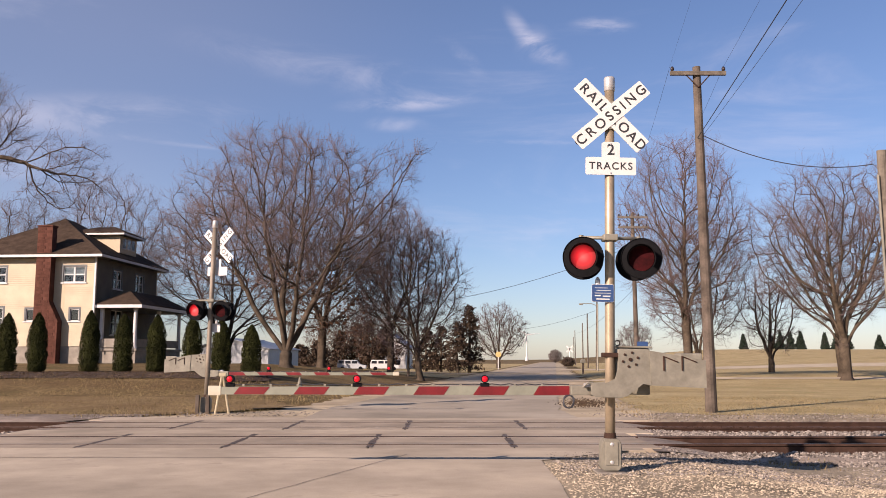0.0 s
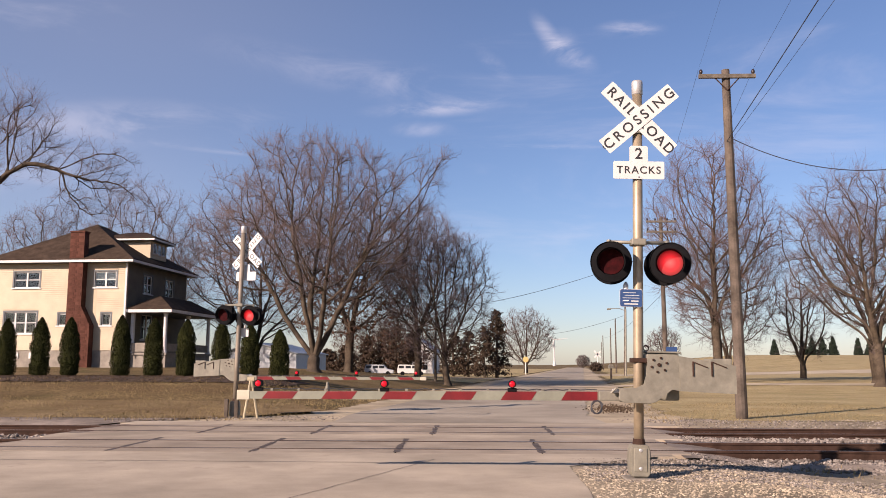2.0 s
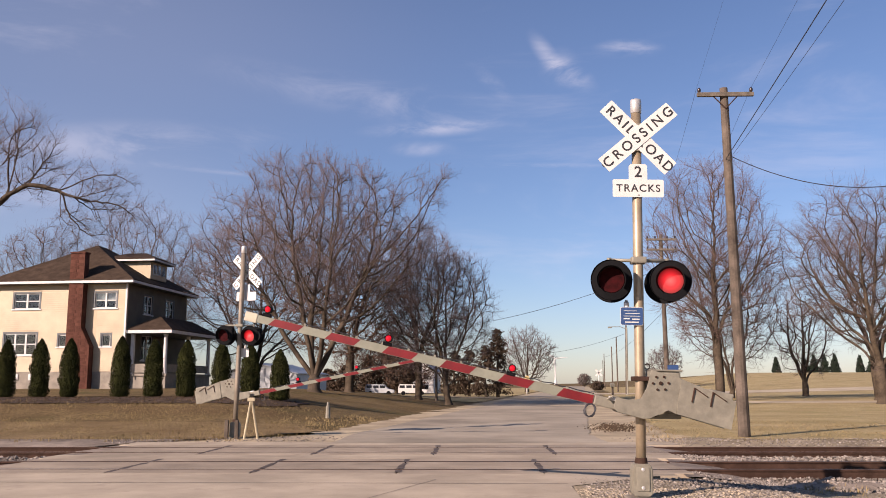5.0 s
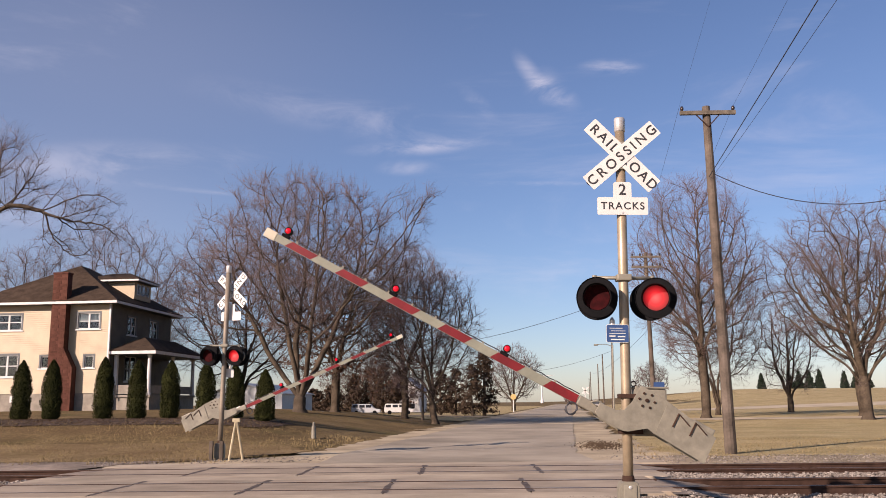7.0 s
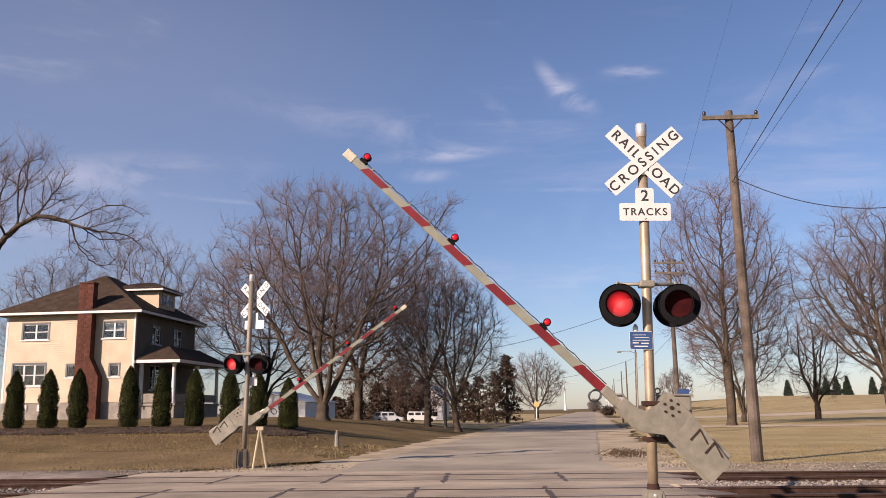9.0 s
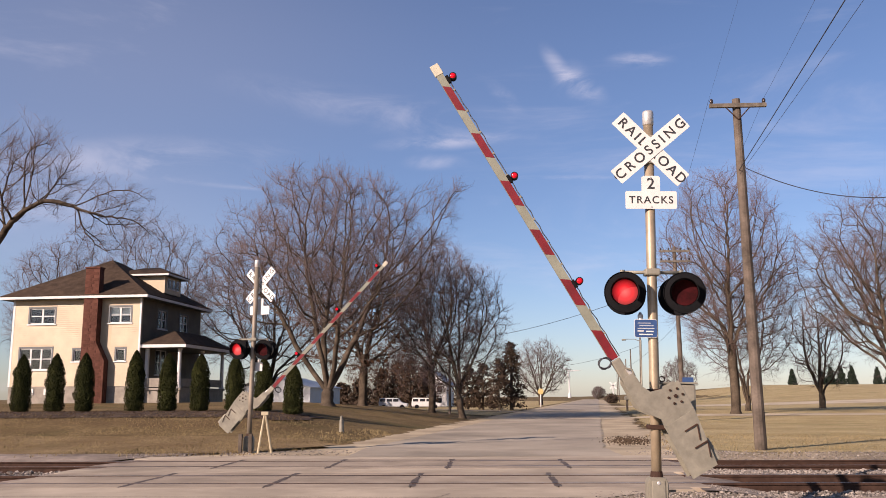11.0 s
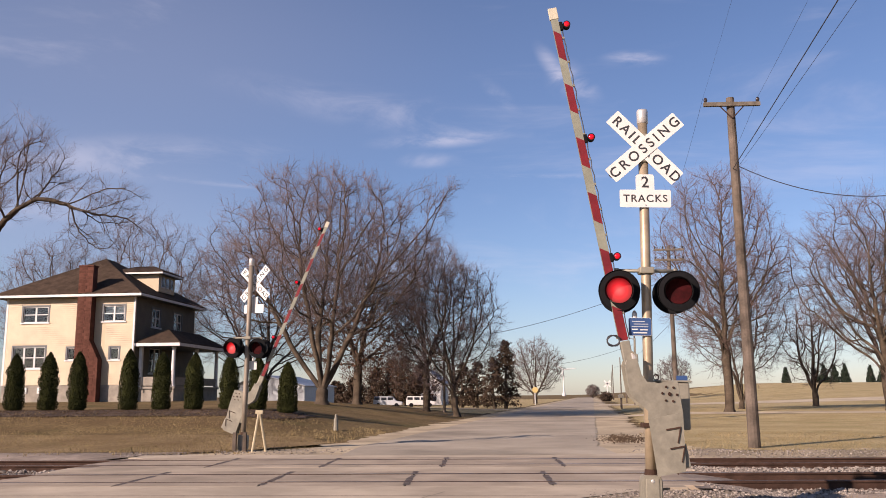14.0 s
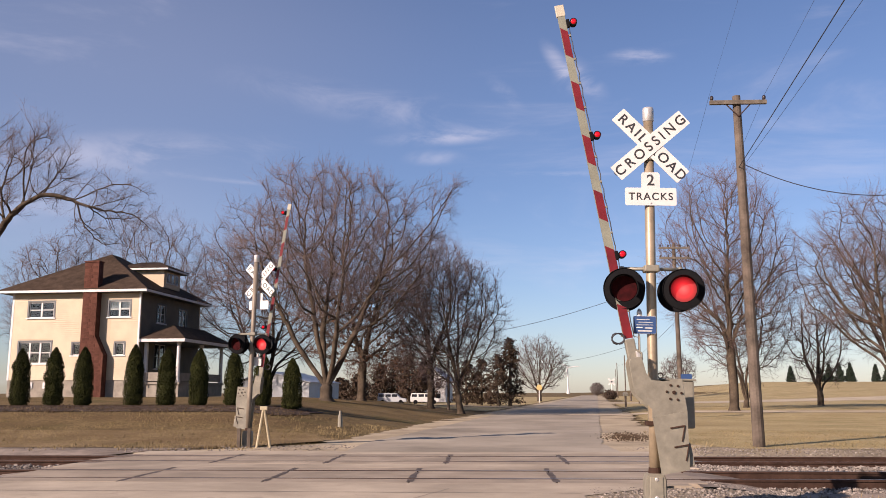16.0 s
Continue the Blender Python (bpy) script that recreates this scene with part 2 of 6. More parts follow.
M_EVERGREEN = material("arborvitae_foliage", (0.040, 0.044, 0.013), 0.95, dark=0.45, scale=2.5, fine_scale=14, bump=0.0)
M_CEDAR = material("cedar_foliage", (0.075, 0.052, 0.036), 0.9, dark=0.5, scale=0.8, fine_scale=8, bump=0.0)
M_SPRUCE = material("spruce_foliage", (0.025, 0.036, 0.025), 0.9, dark=0.6, scale=0.5, bump=0.0)
M_METALSIDE = material("pale_metal_siding", (0.360, 0.382, 0.403), 0.5, 0.1, dark=0.85, scale=1, wave=("X", 2.0, 0.4))
M_LIT = lit_lens("lit_red_bulb")
M_UNLIT = material("unlit_red_lens", (0.036, 0.003, 0.004), 0.86, dark=0.5, scale=12, bump=0.05)
M_YELLOW = material("yellow_sign_sheeting", (0.504, 0.374, 0.144), 0.5, dark=0.9)
M_PALEGRAVEL = material("pale_gravel", (0.475, 0.396, 0.288), 0.95, dark=0.75, scale=0.4, fine_scale=20, bump=0.5)
M_CLOD = material("dark_soil_clods", (0.086, 0.058, 0.036), 0.95, dark=0.5, scale=3)
M_BLADE = material("dry_grass_blades", (0.259, 0.194, 0.094), 0.9, dark=0.5, scale=0.5, fine_scale=4, bump=0.0)
M_CREAM = material("aged_cream_paint", (0.418, 0.353, 0.230), 0.7, dark=0.7, scale=4)
M_SHOULDER = material("tan_gravel_shoulder", (0.445, 0.365, 0.25), 0.95, dark=0.62, scale=0.5, fine_scale=18, bump=0.6)
M_SOIL = material("mulch_and_soil", (0.085, 0.062, 0.05), 0.95, dark=0.4, scale=2, fine_scale=9, bump=1.0, spots=((0.20, 0.15, 0.11), 5.0, 0.62))


# ---- mesh helpers ----
def part(name, bm, mat, parent=None, label="", smooth=False, kind=""):
    me = bpy.data.meshes.new(name)
    bmesh.ops.recalc_face_normals(bm, faces=bm.faces)
    bm.to_mesh(me)
    bm.free()
    me.materials.append(mat)
    if smooth:
        for p in me.polygons:
            p.use_smooth = True
    ob = new(name, me)
    ob.parent = parent
    return tagged(ob, label, kind=kind)


def mesh_part(name, verts, faces, mat, parent=None, label="", smooth=False, kind=""):
    me = bpy.data.meshes.new(name)
    me.from_pydata(verts, [], faces)
    me.materials.append(mat)
    if smooth:
        for p in me.polygons:
            p.use_smooth = True
    ob = new(name, me)
    ob.parent = parent
    return tagged(ob, label, kind=kind)


def thing(name, label, category, m, group="", kind=""):
    e = new(name)
    e.matrix_world = m
    return tagged(e, label, category, group, kind)


def box(bm, c, s, bevel=0.0, rot=None):
    r = bmesh.ops.create_cube(bm, size=1.0)
    vs = r["verts"]
    for v in vs:
        v.co = Vector((v.co.x * s[0], v.co.y * s[1], v.co.z * s[2]))
    if bevel:
        es = list({e for v in vs for e in v.link_edges})
        g = bmesh.ops.bevel(bm, geom=es, offset=bevel, segments=2, affect="EDGES", profile=0.6)
        vs = list({v for f in g["faces"] for v in f.verts} | {v for v in vs if v.is_valid})
    for v in vs:
        v.co = ((rot @ v.co) if rot else v.co) + Vector(c)
    return bm


def tube(bm, pts, radii, n=12, cap=True):
    """A tube along points with a radius at each."""
    pts = [Vector(p) for p in pts]
    rings = []
    for i, p in enumerate(pts):
        d = (pts[min(i + 1, len(pts) - 1)] - pts[max(i - 1, 0)]).normalized()
        a = d.orthogonal().normalized() if i == 0 else (a - d * a.dot(d)).normalized()
        b = d.cross(a)
        rings.append([bm.verts.new(p + (a * math.cos(2 * math.pi * k / n) + b * math.sin(2 * math.pi * k / n)) * radii[i]) for k in range(n)])
    for r, s in zip(rings, rings[1:]):
        for k in range(n):
            bm.faces.new((r[k], r[(k + 1) % n], s[(k + 1) % n], s[k]))
    if cap:
        bm.faces.new(rings[0][::-1])
        bm.faces.new(rings[-1])
    return bm


def prism(bm, poly, y0, y1):
    """A polygon of (x, z) made solid between y0 and y1."""
    a = [bm.verts.new((x, y0, z)) for x, z in poly]
    b = [bm.verts.new((x, y1, z)) for x, z in poly]
    bm.faces.new(a)
    bm.faces.new(b[::-1])
    for i in range(len(poly)):
        j = (i + 1) % len(poly)
        bm.faces.new((a[i], b[i], b[j], a[j]))
    return bm


def round_rect(w, h, r, n=4):
    out = []
    for cx, cz, a0 in ((w / 2 - r, h / 2 - r, 0), (-w / 2 + r, h / 2 - r, 90), (-w / 2 + r, -h / 2 + r, 180), (w / 2 - r, -h / 2 + r, 270)):
        for k in range(n + 1):
            a = radians(a0 + 90 * k / n)
            out.append((cx + r * math.cos(a), cz + r * math.sin(a)))
    return out


def lettering(text, size, spacing=1.0):
    """A flat mesh of words, centred, in the x-z plane facing -y."""
    cu = bpy.data.curves.new("words", "FONT")
    cu.body, cu.size, cu.align_x, cu.align_y = text, size, "CENTER", "CENTER"
    cu.space_character, cu.extrude, cu.offset = spacing, 0.001, size * 0.011
    tmp = bpy.data.objects.new("words", cu)
    me = bpy.data.meshes.new_from_object(tmp)
    bpy.data.objects.remove(tmp)
    me.transform(Matrix.Rotation(radians(90), 4, "X"))
    me.materials.append(M_INK)
    return me


def bm_new():
    return bmesh.new()


# ---- the lie of the land ----
def smooth(a, b, v):
    t = min(1.0, max(0.0, (v - a) / (b - a)))
    return t * t * (3 - 2 * t)


def road_right(y):
    return 3.4 + 0.13 * (y - 25.6) if y > 25.6 else 3.4


def road_left(y):
    return road_right(y) - 6.9


def curve(table, v):
    for (a, p), (b, q) in zip(table, table[1:]):
        if v <= b:
            return p + (q - p) * smooth(a, b, v) if v > a else p
    return table[-1][1]


LAWN = ((24, 0.0), (31, 0.14), (37.5, 0.92), (54, 1.24), (64, 1.0), (84, 0.3), (115, 0.0), (220, 0.0))


def height(x, y):
    left = smooth(0.6, 8.5 + 4.0 * smooth(38, 52, y), road_left(y) - x)
    right = x - road_right(y)
    z = curve(LAWN, y) * left
    z += 4.8 * smooth(60, 300, y) * smooth(4, 55, right)
    z += 0.35 * smooth(45, 70, y) * smooth(1, 6, right) * (1 - smooth(70, 120, y))
    if y < 24:
        off = max(smooth(3.2, 6.0, x), smooth(8.8, 11.0, -x))
        z -= 0.22 * off * smooth(9.2, 11.8, y) * (1 - smooth(20.8, 23.5, y))
    return z


def grid_axis(steps):
    out = [steps[0][0]]
    for lo, hi, st in steps:
        k = max(1, round((hi - lo) / st))
        out += [lo + (hi - lo) * (i + 1) / k for i in range(k)]
    return out


gx = grid_axis(((-2500, -400, 300), (-400, -60, 20), (-60, 45, 0.75), (45, 400, 15), (400, 2500, 300)))
gy = grid_axis(((-400, -20, 40), (-20, 6, 2), (6, 70, 0.6), (70, 130, 3), (130, 420, 12), (420, 4000, 250)))
verts, faces = [], []
for y in gy:
    for x in gx:
        rough = 0.025 * noise.noise(Vector((x * 0.5, y * 0.5, 0))) if 24 < y < 120 else 0.0
        off_road = max(road_left(y) - 0.9 - x, x - road_right(y) - 1.6 - 1.0 * (1 - smooth(26, 42, y)))
        on_road = road_left(y) - 2.0 < x < road_right(y) + 2.6 + 1.0 * (1 - smooth(26, 42, y))
        drop = 0.06 * max(1 - smooth(0.8, 2.2, off_road), 1 - smooth(22.2, 23.6, y))
        verts.append((x, y, height(x, y) + (rough - 0.03 * (y > 23)) * (not on_road) - drop))
nx = len(gx)
for j in range(len(gy) - 1):
    for i in range(nx - 1):
        a = j * nx + i
        faces.append((a, a + 1, a + nx + 1, a + nx))
ground = mesh_part("ground", verts, faces, M_GRASS, smooth=True)
tagged(ground, "dry straw-coloured winter grass on gently rising ground", "ground", kind="structure")


def strip(name, rows, mat, label, category, lift=0.012, cols=8, jag=0.0, kind="structure"):
    """A sheet that follows the ground: rows of (y, x_left, x_right)."""
    vs, fs = [], []
    dense = []
    for (y0, a0, b0), (y1, a1, b1) in zip(rows, rows[1:]):
        k = max(1, int(min(90, abs(y1 - y0) / 0.4)))
        for i in range(k):
            t = i / k
            dense.append((y0 + (y1 - y0) * t, a0 + (a1 - a0) * t, b0 + (b1 - b0) * t))
    dense.append(rows[-1])
    for y, a, b in dense:
        a += jag * (noise.noise(Vector((y * 0.8, 3.1, 0))) + 0.5 * noise.noise(Vector((y * 2.7, 9.1, 0))))
        b += jag * (noise.noise(Vector((y * 0.8, 7.7, 0))) + 0.5 * noise.noise(Vector((y * 2.7, 5.1, 0))))
        for c in range(cols + 1):
            x = a + (b - a) * c / cols
            vs.append((x, y, height(x, y) + lift))
    for j in range(len(dense) - 1):
        for c in range(cols):
            a = j * (cols + 1) + c
            fs.append((a, a + 1, a + cols + 2, a + cols + 1))
    ob = mesh_part(name, vs, fs, mat, smooth=True)
    return tagged(ob, label, category, kind=kind)


far_y = (21.9, 25.6, 32, 40, 50, 60, 75, 90, 110, 140, 180, 240, 320, 450)
strip("shoulder", [(21.6, -8.8, 6.4), (24.5, -5.6, 6.6)] + [(y, road_left(y) - 1.3, road_right(y) + 1.9 + 1.4 * (1 - smooth(26, 42, y))) for y in far_y[1:]], M_SHOULDER, "pale crushed gravel shoulder along the road", "gravel", -0.012, 14, 0.7)
strip("road", [(y, max(road_left(y), -4.5), road_right(y)) for y in far_y], M_ROAD, "pale worn asphalt road leading away over the plain", "road", 0.004, 10, 0.12)
strip("road_apron", [(-20, -14, 1.3), (5, -12, 1.32), (9.4, -10.5, 1.36), (12.8, -9.6, 1.45), (14.19, -9.1, 3.0)], M_CONC, "pale worn concrete road apron before the crossing", "road", 0.0, 10, 0.03)
strip("side_road", [(86, -40, 9.5), (92, -40, 10.5)], M_GRAVELROAD, "pale gravel side road joining the main road", "road", 0.01, 60)
strip("driveway", [(57.2, 5, 90), (60.4, 6, 90)], M_PALEGRAVEL, "pale gravel driveway crossing the dry grass", "driveway", 0.01, 60)
strip("field_track", [(116, 15, 150), (131, 18, 150)], M_PALEGRAVEL, "pale gravel lane across the far field", "road", 0.015, 50)
strip("gravel_verge", [(-20, 1.1, 16), (5.0, 1.15, 16), (9.4, 1.2, 18), (12.8, 1.3, 22), (13.9, 2.2, 30)], M_GRAVELROAD, "loose pale gravel and dirt verge beside the road", "gravel", -0.01, 40)
strip("gravel_band", [(21.2, -60, -9.0), (22.4, -60, -8.7), (24.0, -60, -7.4)], M_BALLAST, "packed brown gravel band along the far rail", "gravel", -0.008, 60, 0.3)
strip("straw_lawn", [(23.5, -60, -7.4), (25.5, -60, -5.6), (28, -60, -4.9), (31.2, -60, -6.0)], M_STRAW, "short pale straw grass below the bank", "grass", 0.0, 90, 0.5)
strip("mulch_bed", [(35.3, -31, -8.6), (36.6, -31, -7.4), (38.6, -31, -7.4)], M_SOIL, "bed of dark mulch and stones under the shrubs", "mulch bed", 0.004, 60, 0.4)

strip("gravel_band", [(21.0, 5.0, 60), (22.2, 5.4, 60), (24.2, 5.8, 60)], M_GRAVELROAD, "packed gravel band along the far rail", "gravel", -0.008, 60, 0.3)
strip("dry_field", [(23.3, 6.8, 60), (25.5, 5.9, 60)] + [(y, road_right(y) + 2.3, 60 + y) for y in (31, 40, 50, 57.1)], M_FIELD, "pale mown straw field beyond the tracks", "field", 0.0, 60, 0.5)
strip("dry_field", [(y, road_right(y) + 2.2, 60 + y) for y in (60.5, 75, 90, 115.9)], M_FIELD, "pale mown straw field behind the driveway", "field", 0.002, 40, 0.8)
strip("dry_field", [(y, road_right(y) + 4.0, 60 + y) for y in (131.1, 180, 240, 320)], M_FIELD, "pale stubble field rising to the skyline", "field", 0.004, 40, 1.5)

strip("straw_ground", [(y, -70, road_left(y) - 1.6) for y in (68, 76, 85)], M_FIELD, "pale straw grass before the side road", "grass", 0.0, 50, 0.6)
strip("straw_ground", [(y, -90, road_left(y) - 1.8) for y in (93, 110, 150, 200, 300)], M_FIELD, "pale straw ground beyond the side road", "grass", 0.002, 50, 0.8)

# slab joints and cracks of the apron
for i, (x0, y0, x1, y1, w) in enumerate(((-2.2, 9.0, -0.55, 13.6, 0.01), (-2.2, 9.0, -3.6, 4.0, 0.01), (-9.5, 13.2, 1.4, 13.05, 0.012))):
    bm = bm_new()
    k = 14
    pts = [(x0 + (x1 - x0) * t / k + 0.03 * noise.noise(Vector((t * 0.9, i, 0))), y0 + (y1 - y0) * t / k) for t in range(k + 1)]
    prev = None
    for x, y in pts:
        cur = (bm.verts.new((x - w, y - w, height(x, y) + 0.006)), bm.verts.new((x + w, y + w, height(x, y) + 0.006)))
        if prev:
            bm.faces.new((prev[0], prev[1], cur[1], cur[0]))
        prev = cur
    tagged(part("pavement_crack", bm, M_TAR), "thin dark crack in the concrete apron", "crack", kind="structure")

# ---- the two tracks and the crossing ----
TRACKS = (15.96, 19.70)
GAUGE = 1.435


def rail_profile(top):
    return [(-0.075, top - 0.18), (0.075, top - 0.18), (0.075, top - 0.165), (0.012, top - 0.13), (0.012, top - 0.045), (0.036, top - 0.035), (0.036, top - 0.006), (0.028, top), (-0.028, top), (-0.036, top - 0.006), (-0.036, top - 0.035), (-0.012, top - 0.045), (-0.012, top - 0.13), (-0.075, top - 0.165)]


for ti, yc in enumerate(TRACKS):
    track = thing("railway_track", "straight railway track with rusty steel rails on dark timber ties", "railway track", pose(0, yc, 0), "the two tracks", "structure")
    for side in (-1, 1):
        bm = bm_new()
        prof = rail_profile(0.004)
        ends = []
        for x in (-140, 140):
            ends.append([bm.verts.new((x, side * (GAUGE / 2 + 0.035) + a, z)) for a, z in prof])
        for k in range(len(prof)):
            j = (k + 1) % len(prof)
            bm.faces.new((ends[0][k], ends[0][j], ends[1][j], ends[1][k]))
        rail = part("rail", bm, M_RUST, track, "rusty steel rail")
        bm = bm_new()
        box(bm, (0, side * (GAUGE / 2 + 0.035), 0.0045), (280, 0.05, 0.004))
        part("rail_head", bm, M_RAILTOP, rail, "worn bright running surface")
    tie_me = None
    for k in range(118):
        x = 4.3 + k * 0.54 if k < 70 else -8.9 - (k - 70) * 0.54
        if tie_me is None:
            bm = bm_new()
            box(bm, (0, 0, 0), (0.22, 2.5, 0.16), 0.012)
            first = part("tie", bm, M_TIE, track)
            tie_me = first.data
            ob = first
        else:
            ob = new("tie", tie_me)
            ob.parent = track
        ob.location = (x, 0.03 * math.sin(k * 2.3), -0.265)
    # ballast shoulders outside the crossing
    for name, x0, x1 in (("ballast", 3.75 + 0.5 * ti, 140), ("ballast", -140, -8.5)):
        vs, fs = [], []
        xs = [x0 + (x1 - x0) * (i / 260) for i in range(261)] if x0 > 0 else [x0 + (x1 - x0) * (i / 260) for i in range(261)]
        prof = ((-2.0, -0.36), (-1.55, -0.17), (-0.9, -0.17), (-0.55, -0.19), (0, -0.2), (0.55, -0.19), (0.9, -0.17), (1.55, -0.10), (2.0, -0.16), (2.5, -0.30))
        for x in xs:
            for a, z in prof:
                vs.append((x, yc + a + 0.08 * noise.noise(Vector((x, a, 2))), z + 0.03 * noise.noise(Vector((x * 2.2, a * 2.2, ti)))))
        m_ = len(prof)
        for i in range(260):
            for j in range(m_ - 1):
                a = i * m_ + j
                fs.append((a, a + m_, a + m_ + 1, a + 1))
        tagged(mesh_part("ballast", vs, fs, M_BALLAST, smooth=True), "grey crushed-stone ballast bed under the track", "ballast", kind="stuff")

crossing = thing("grade_crossing", "concrete crossing panels between the rails with tarred joints", "level crossing", pose(0, 0, 0), kind="structure")
JOINTS = ((-8.6, -6.15, -3.70, -1.25, 1.20, 3.65), (-8.25, -5.80, -3.35, -0.80, 1.75, 4.20))
for ti, yc in enumerate(TRACKS):
    in0 = GAUGE / 2 - 0.065
    out0 = GAUGE / 2 + 0.095
    bands = ((-out0 - 0.62, -out0), (-in0, in0), (out0, out0 + 0.62))
    for b0, b1 in bands:
        js = JOINTS[ti]
        for x0, x1 in zip(js, js[1:]):
            bm = bm_new()
            gap = 0.012
            box(bm, ((x0 + x1) / 2, yc + (b0 + b1) / 2, -0.055 + 0.003 * random.uniform(-1, 1)), (x1 - x0 - 2 * gap, b1 - b0, 0.11), 0.008)
            part("panel", bm, M_PANEL, crossing)
    # tar smeared over the joints
    for x in JOINTS[ti][1:-1]:
        bm = bm_new()
        prev = None
        for k in range(13):
            y = yc - out0 - 0.5 + (2 * out0 + 1.0) * k / 12
            w = 0.055 + 0.03 * noise.noise(Vector((x, y * 3, 1)))
            xx = x + 0.03 * noise.noise(Vector((x, y * 2, 5)))
            cur = (bm.verts.new((xx - w, y, 0.0035)), bm.verts.new((xx + w, y, 0.0035)))
            if prev and not (GAUGE / 2 - 0.07 < abs(y - yc) < GAUGE / 2 + 0.1):
                bm.faces.new((prev[0], prev[1], cur[1], cur[0]))
            prev = cur
        part("tar_joint", bm, M_TARJOINT, crossing, "dark tar smeared over a panel joint")
# asphalt fill between and beside the tracks
fill = (((14.2, 14.51), (-9.2, 3.3)), ((17.41, 18.25), (-8.7, 4.2)), ((21.15, 22.2), (-8.6, 5.0)))
for (y0, y1), (x0, x1) in fill:
    bm = bm_new()
    box(bm, ((x0 + x1) / 2, (y0 + y1) / 2, -0.05), (x1 - x0, y1 - y0, 0.1), 0.01)
    tagged(part("asphalt_fill", bm, M_CONC), "worn pale asphalt between the crossing panels", "road", kind="structure")
bm = bm_new()
box(bm, (-2.2, 17.8, -0.2), (13.4, 7.6, 0.12))
tagged(part("crossing_base", bm, M_TAR), "dark base under the crossing panels", "road", kind="structure")


def stones(name, spots, size, mat, label, seed=1):
    """Loose broken stones lying on the ground."""
    rng = np.random.default_rng(seed)
    base = np.array([(1, 0, 0), (-1, 0, 0), (0, 1, 0), (0, -1, 0), (0, 0, 1), (0, 0, -1)], float)
    tri = [(0, 2, 4), (2, 1, 4), (1, 3, 4), (3, 0, 4), (2, 0, 5), (1, 2, 5), (3, 1, 5), (0, 3, 5)]
    vs, fs = [], []
    for x, y, z in spots:
        s = size * rng.uniform(0.45, 1.3)
        sc = rng.uniform(0.55, 1.2, (6, 1)) * s
        q = Euler(rng.uniform(0, 6.28, 3)).to_matrix()
        p = (base * sc) @ np.array(q)
        p[:, 2] *= 0.75
        p += (x, y, z)
        k = len(vs)
        vs += p.tolist()
        fs += [(a + k, b + k, c + k) for a, b, c in tri]
    return tagged(mesh_part(name, vs, fs, mat), label, "stones", kind="stuff")


rng = np.random.default_rng(4)


def ballast_spots(n, xr, yr, zf):
    out = []
    for _ in range(n):
        x, y = rng.uniform(*xr), rng.uniform(*yr)
        out.append((x, y, zf(x, y)))
    return out


stones("ballast_stone", ballast_spots(6500, (4.0, 24), (16.95, 18.75), lambda x, y: -0.085) + ballast_spots(1600, (4.2, 20), (20.6, 21.9), lambda x, y: -0.2), 0.05, M_STONE, "grey broken stones heaped between the tracks", 2)
stones("ballast_stone", ballast_spots(4200, (3.6, 13), (13.75, 15.1), lambda x, y: -0.27 + 0.1 * (y - 13.75)), 0.045, M_STONE, "grey broken stones along the near rail", 3)
stones("ballast_stone", ballast_spots(1800, (-22, -8.6), (16.95, 18.75), lambda x, y: -0.085) + ballast_spots(900, (-22, -8.7), (20.7, 22.4), lambda x, y: -0.16), 0.05, M_STONE, "grey broken stones beside the tracks", 5)
stones("verge_stone", ballast_spots(14000, (1.4, 8.5), (8.2, 12.6), lambda x, y: height(x, y) - 0.012), 0.021, M_PALESTONE, "small pale loose gravel on the verge", 6)
stones("verge_stone", ballast_spots(5000, (1.6, 9.0), (11.2, 13.9), lambda x, y: height(x, y) - 0.012), 0.03, M_STONE, "grey and reddish loose stones towards the rail", 16)
stones("verge_stone", ballast_spots(4500, (4.6, 24), (21.6, 23.7), lambda x, y: height(x, y) - 0.005), 0.028, M_STONE, "loose gravel along the far rail", 17)
stones("verge_stone", ballast_spots(700, (-9.5, -3.6), (22.2, 24.6), lambda x, y: height(x, y) - 0.02) + ballast_spots(500, (3.8, 9), (21.8, 24), lambda x, y: height(x, y) - 0.02), 0.04, M_STONE, "scattered grey stones at the edge of the grass", 7)
stones("verge_stone", ballast_spots(2600, (-31, -7.6), (35.2, 38.3), lambda x, y: height(x, y) + 0.005), 0.05, M_CLOD, "dark bark pieces and clods on the mulch bed", 8)

clods = [(4.3 + 0.9 * t + 0.35 * rng.normal(), 27.5 + 3.6 * t + 0.9 * rng.normal(), 0.015) for t in rng.uniform(0, 1, 700)]
stones("soil_clod", clods, 0.03, M_CLOD, "dark turned-up soil clods beside the road edge", 9)


def grass_blades(n, xr, yr, label, seed, tall):
    """Dry blades standing in the ground, kept off the road."""
    g = np.random.default_rng(seed)
    V, F = [], []
    for _ in range(n):
        x, y = g.uniform(*xr), g.uniform(*yr)
        if road_left(y) - 1.3 < x < road_right(y) + 1.6 or noise.noise(Vector((x * 0.5, y * 0.5, 4))) < -0.15:
            continue
        z = height(x, y) - 0.02
        hgt = tall * g.uniform(0.5, 1.5)
        a, lean = g.uniform(0, 6.28), g.normal(0, 0.5, 2) * hgt
        w = 0.012
        k = len(V)
        V += [(x - w * math.cos(a), y - w * math.sin(a), z), (x + w * math.cos(a), y + w * math.sin(a), z), (x + lean[0], y + lean[1], z + hgt)]
        F.append((k, k + 1, k + 2))
    return tagged(mesh_part("dry_grass", V, F, M_BLADE), label, "grass", kind="stuff")


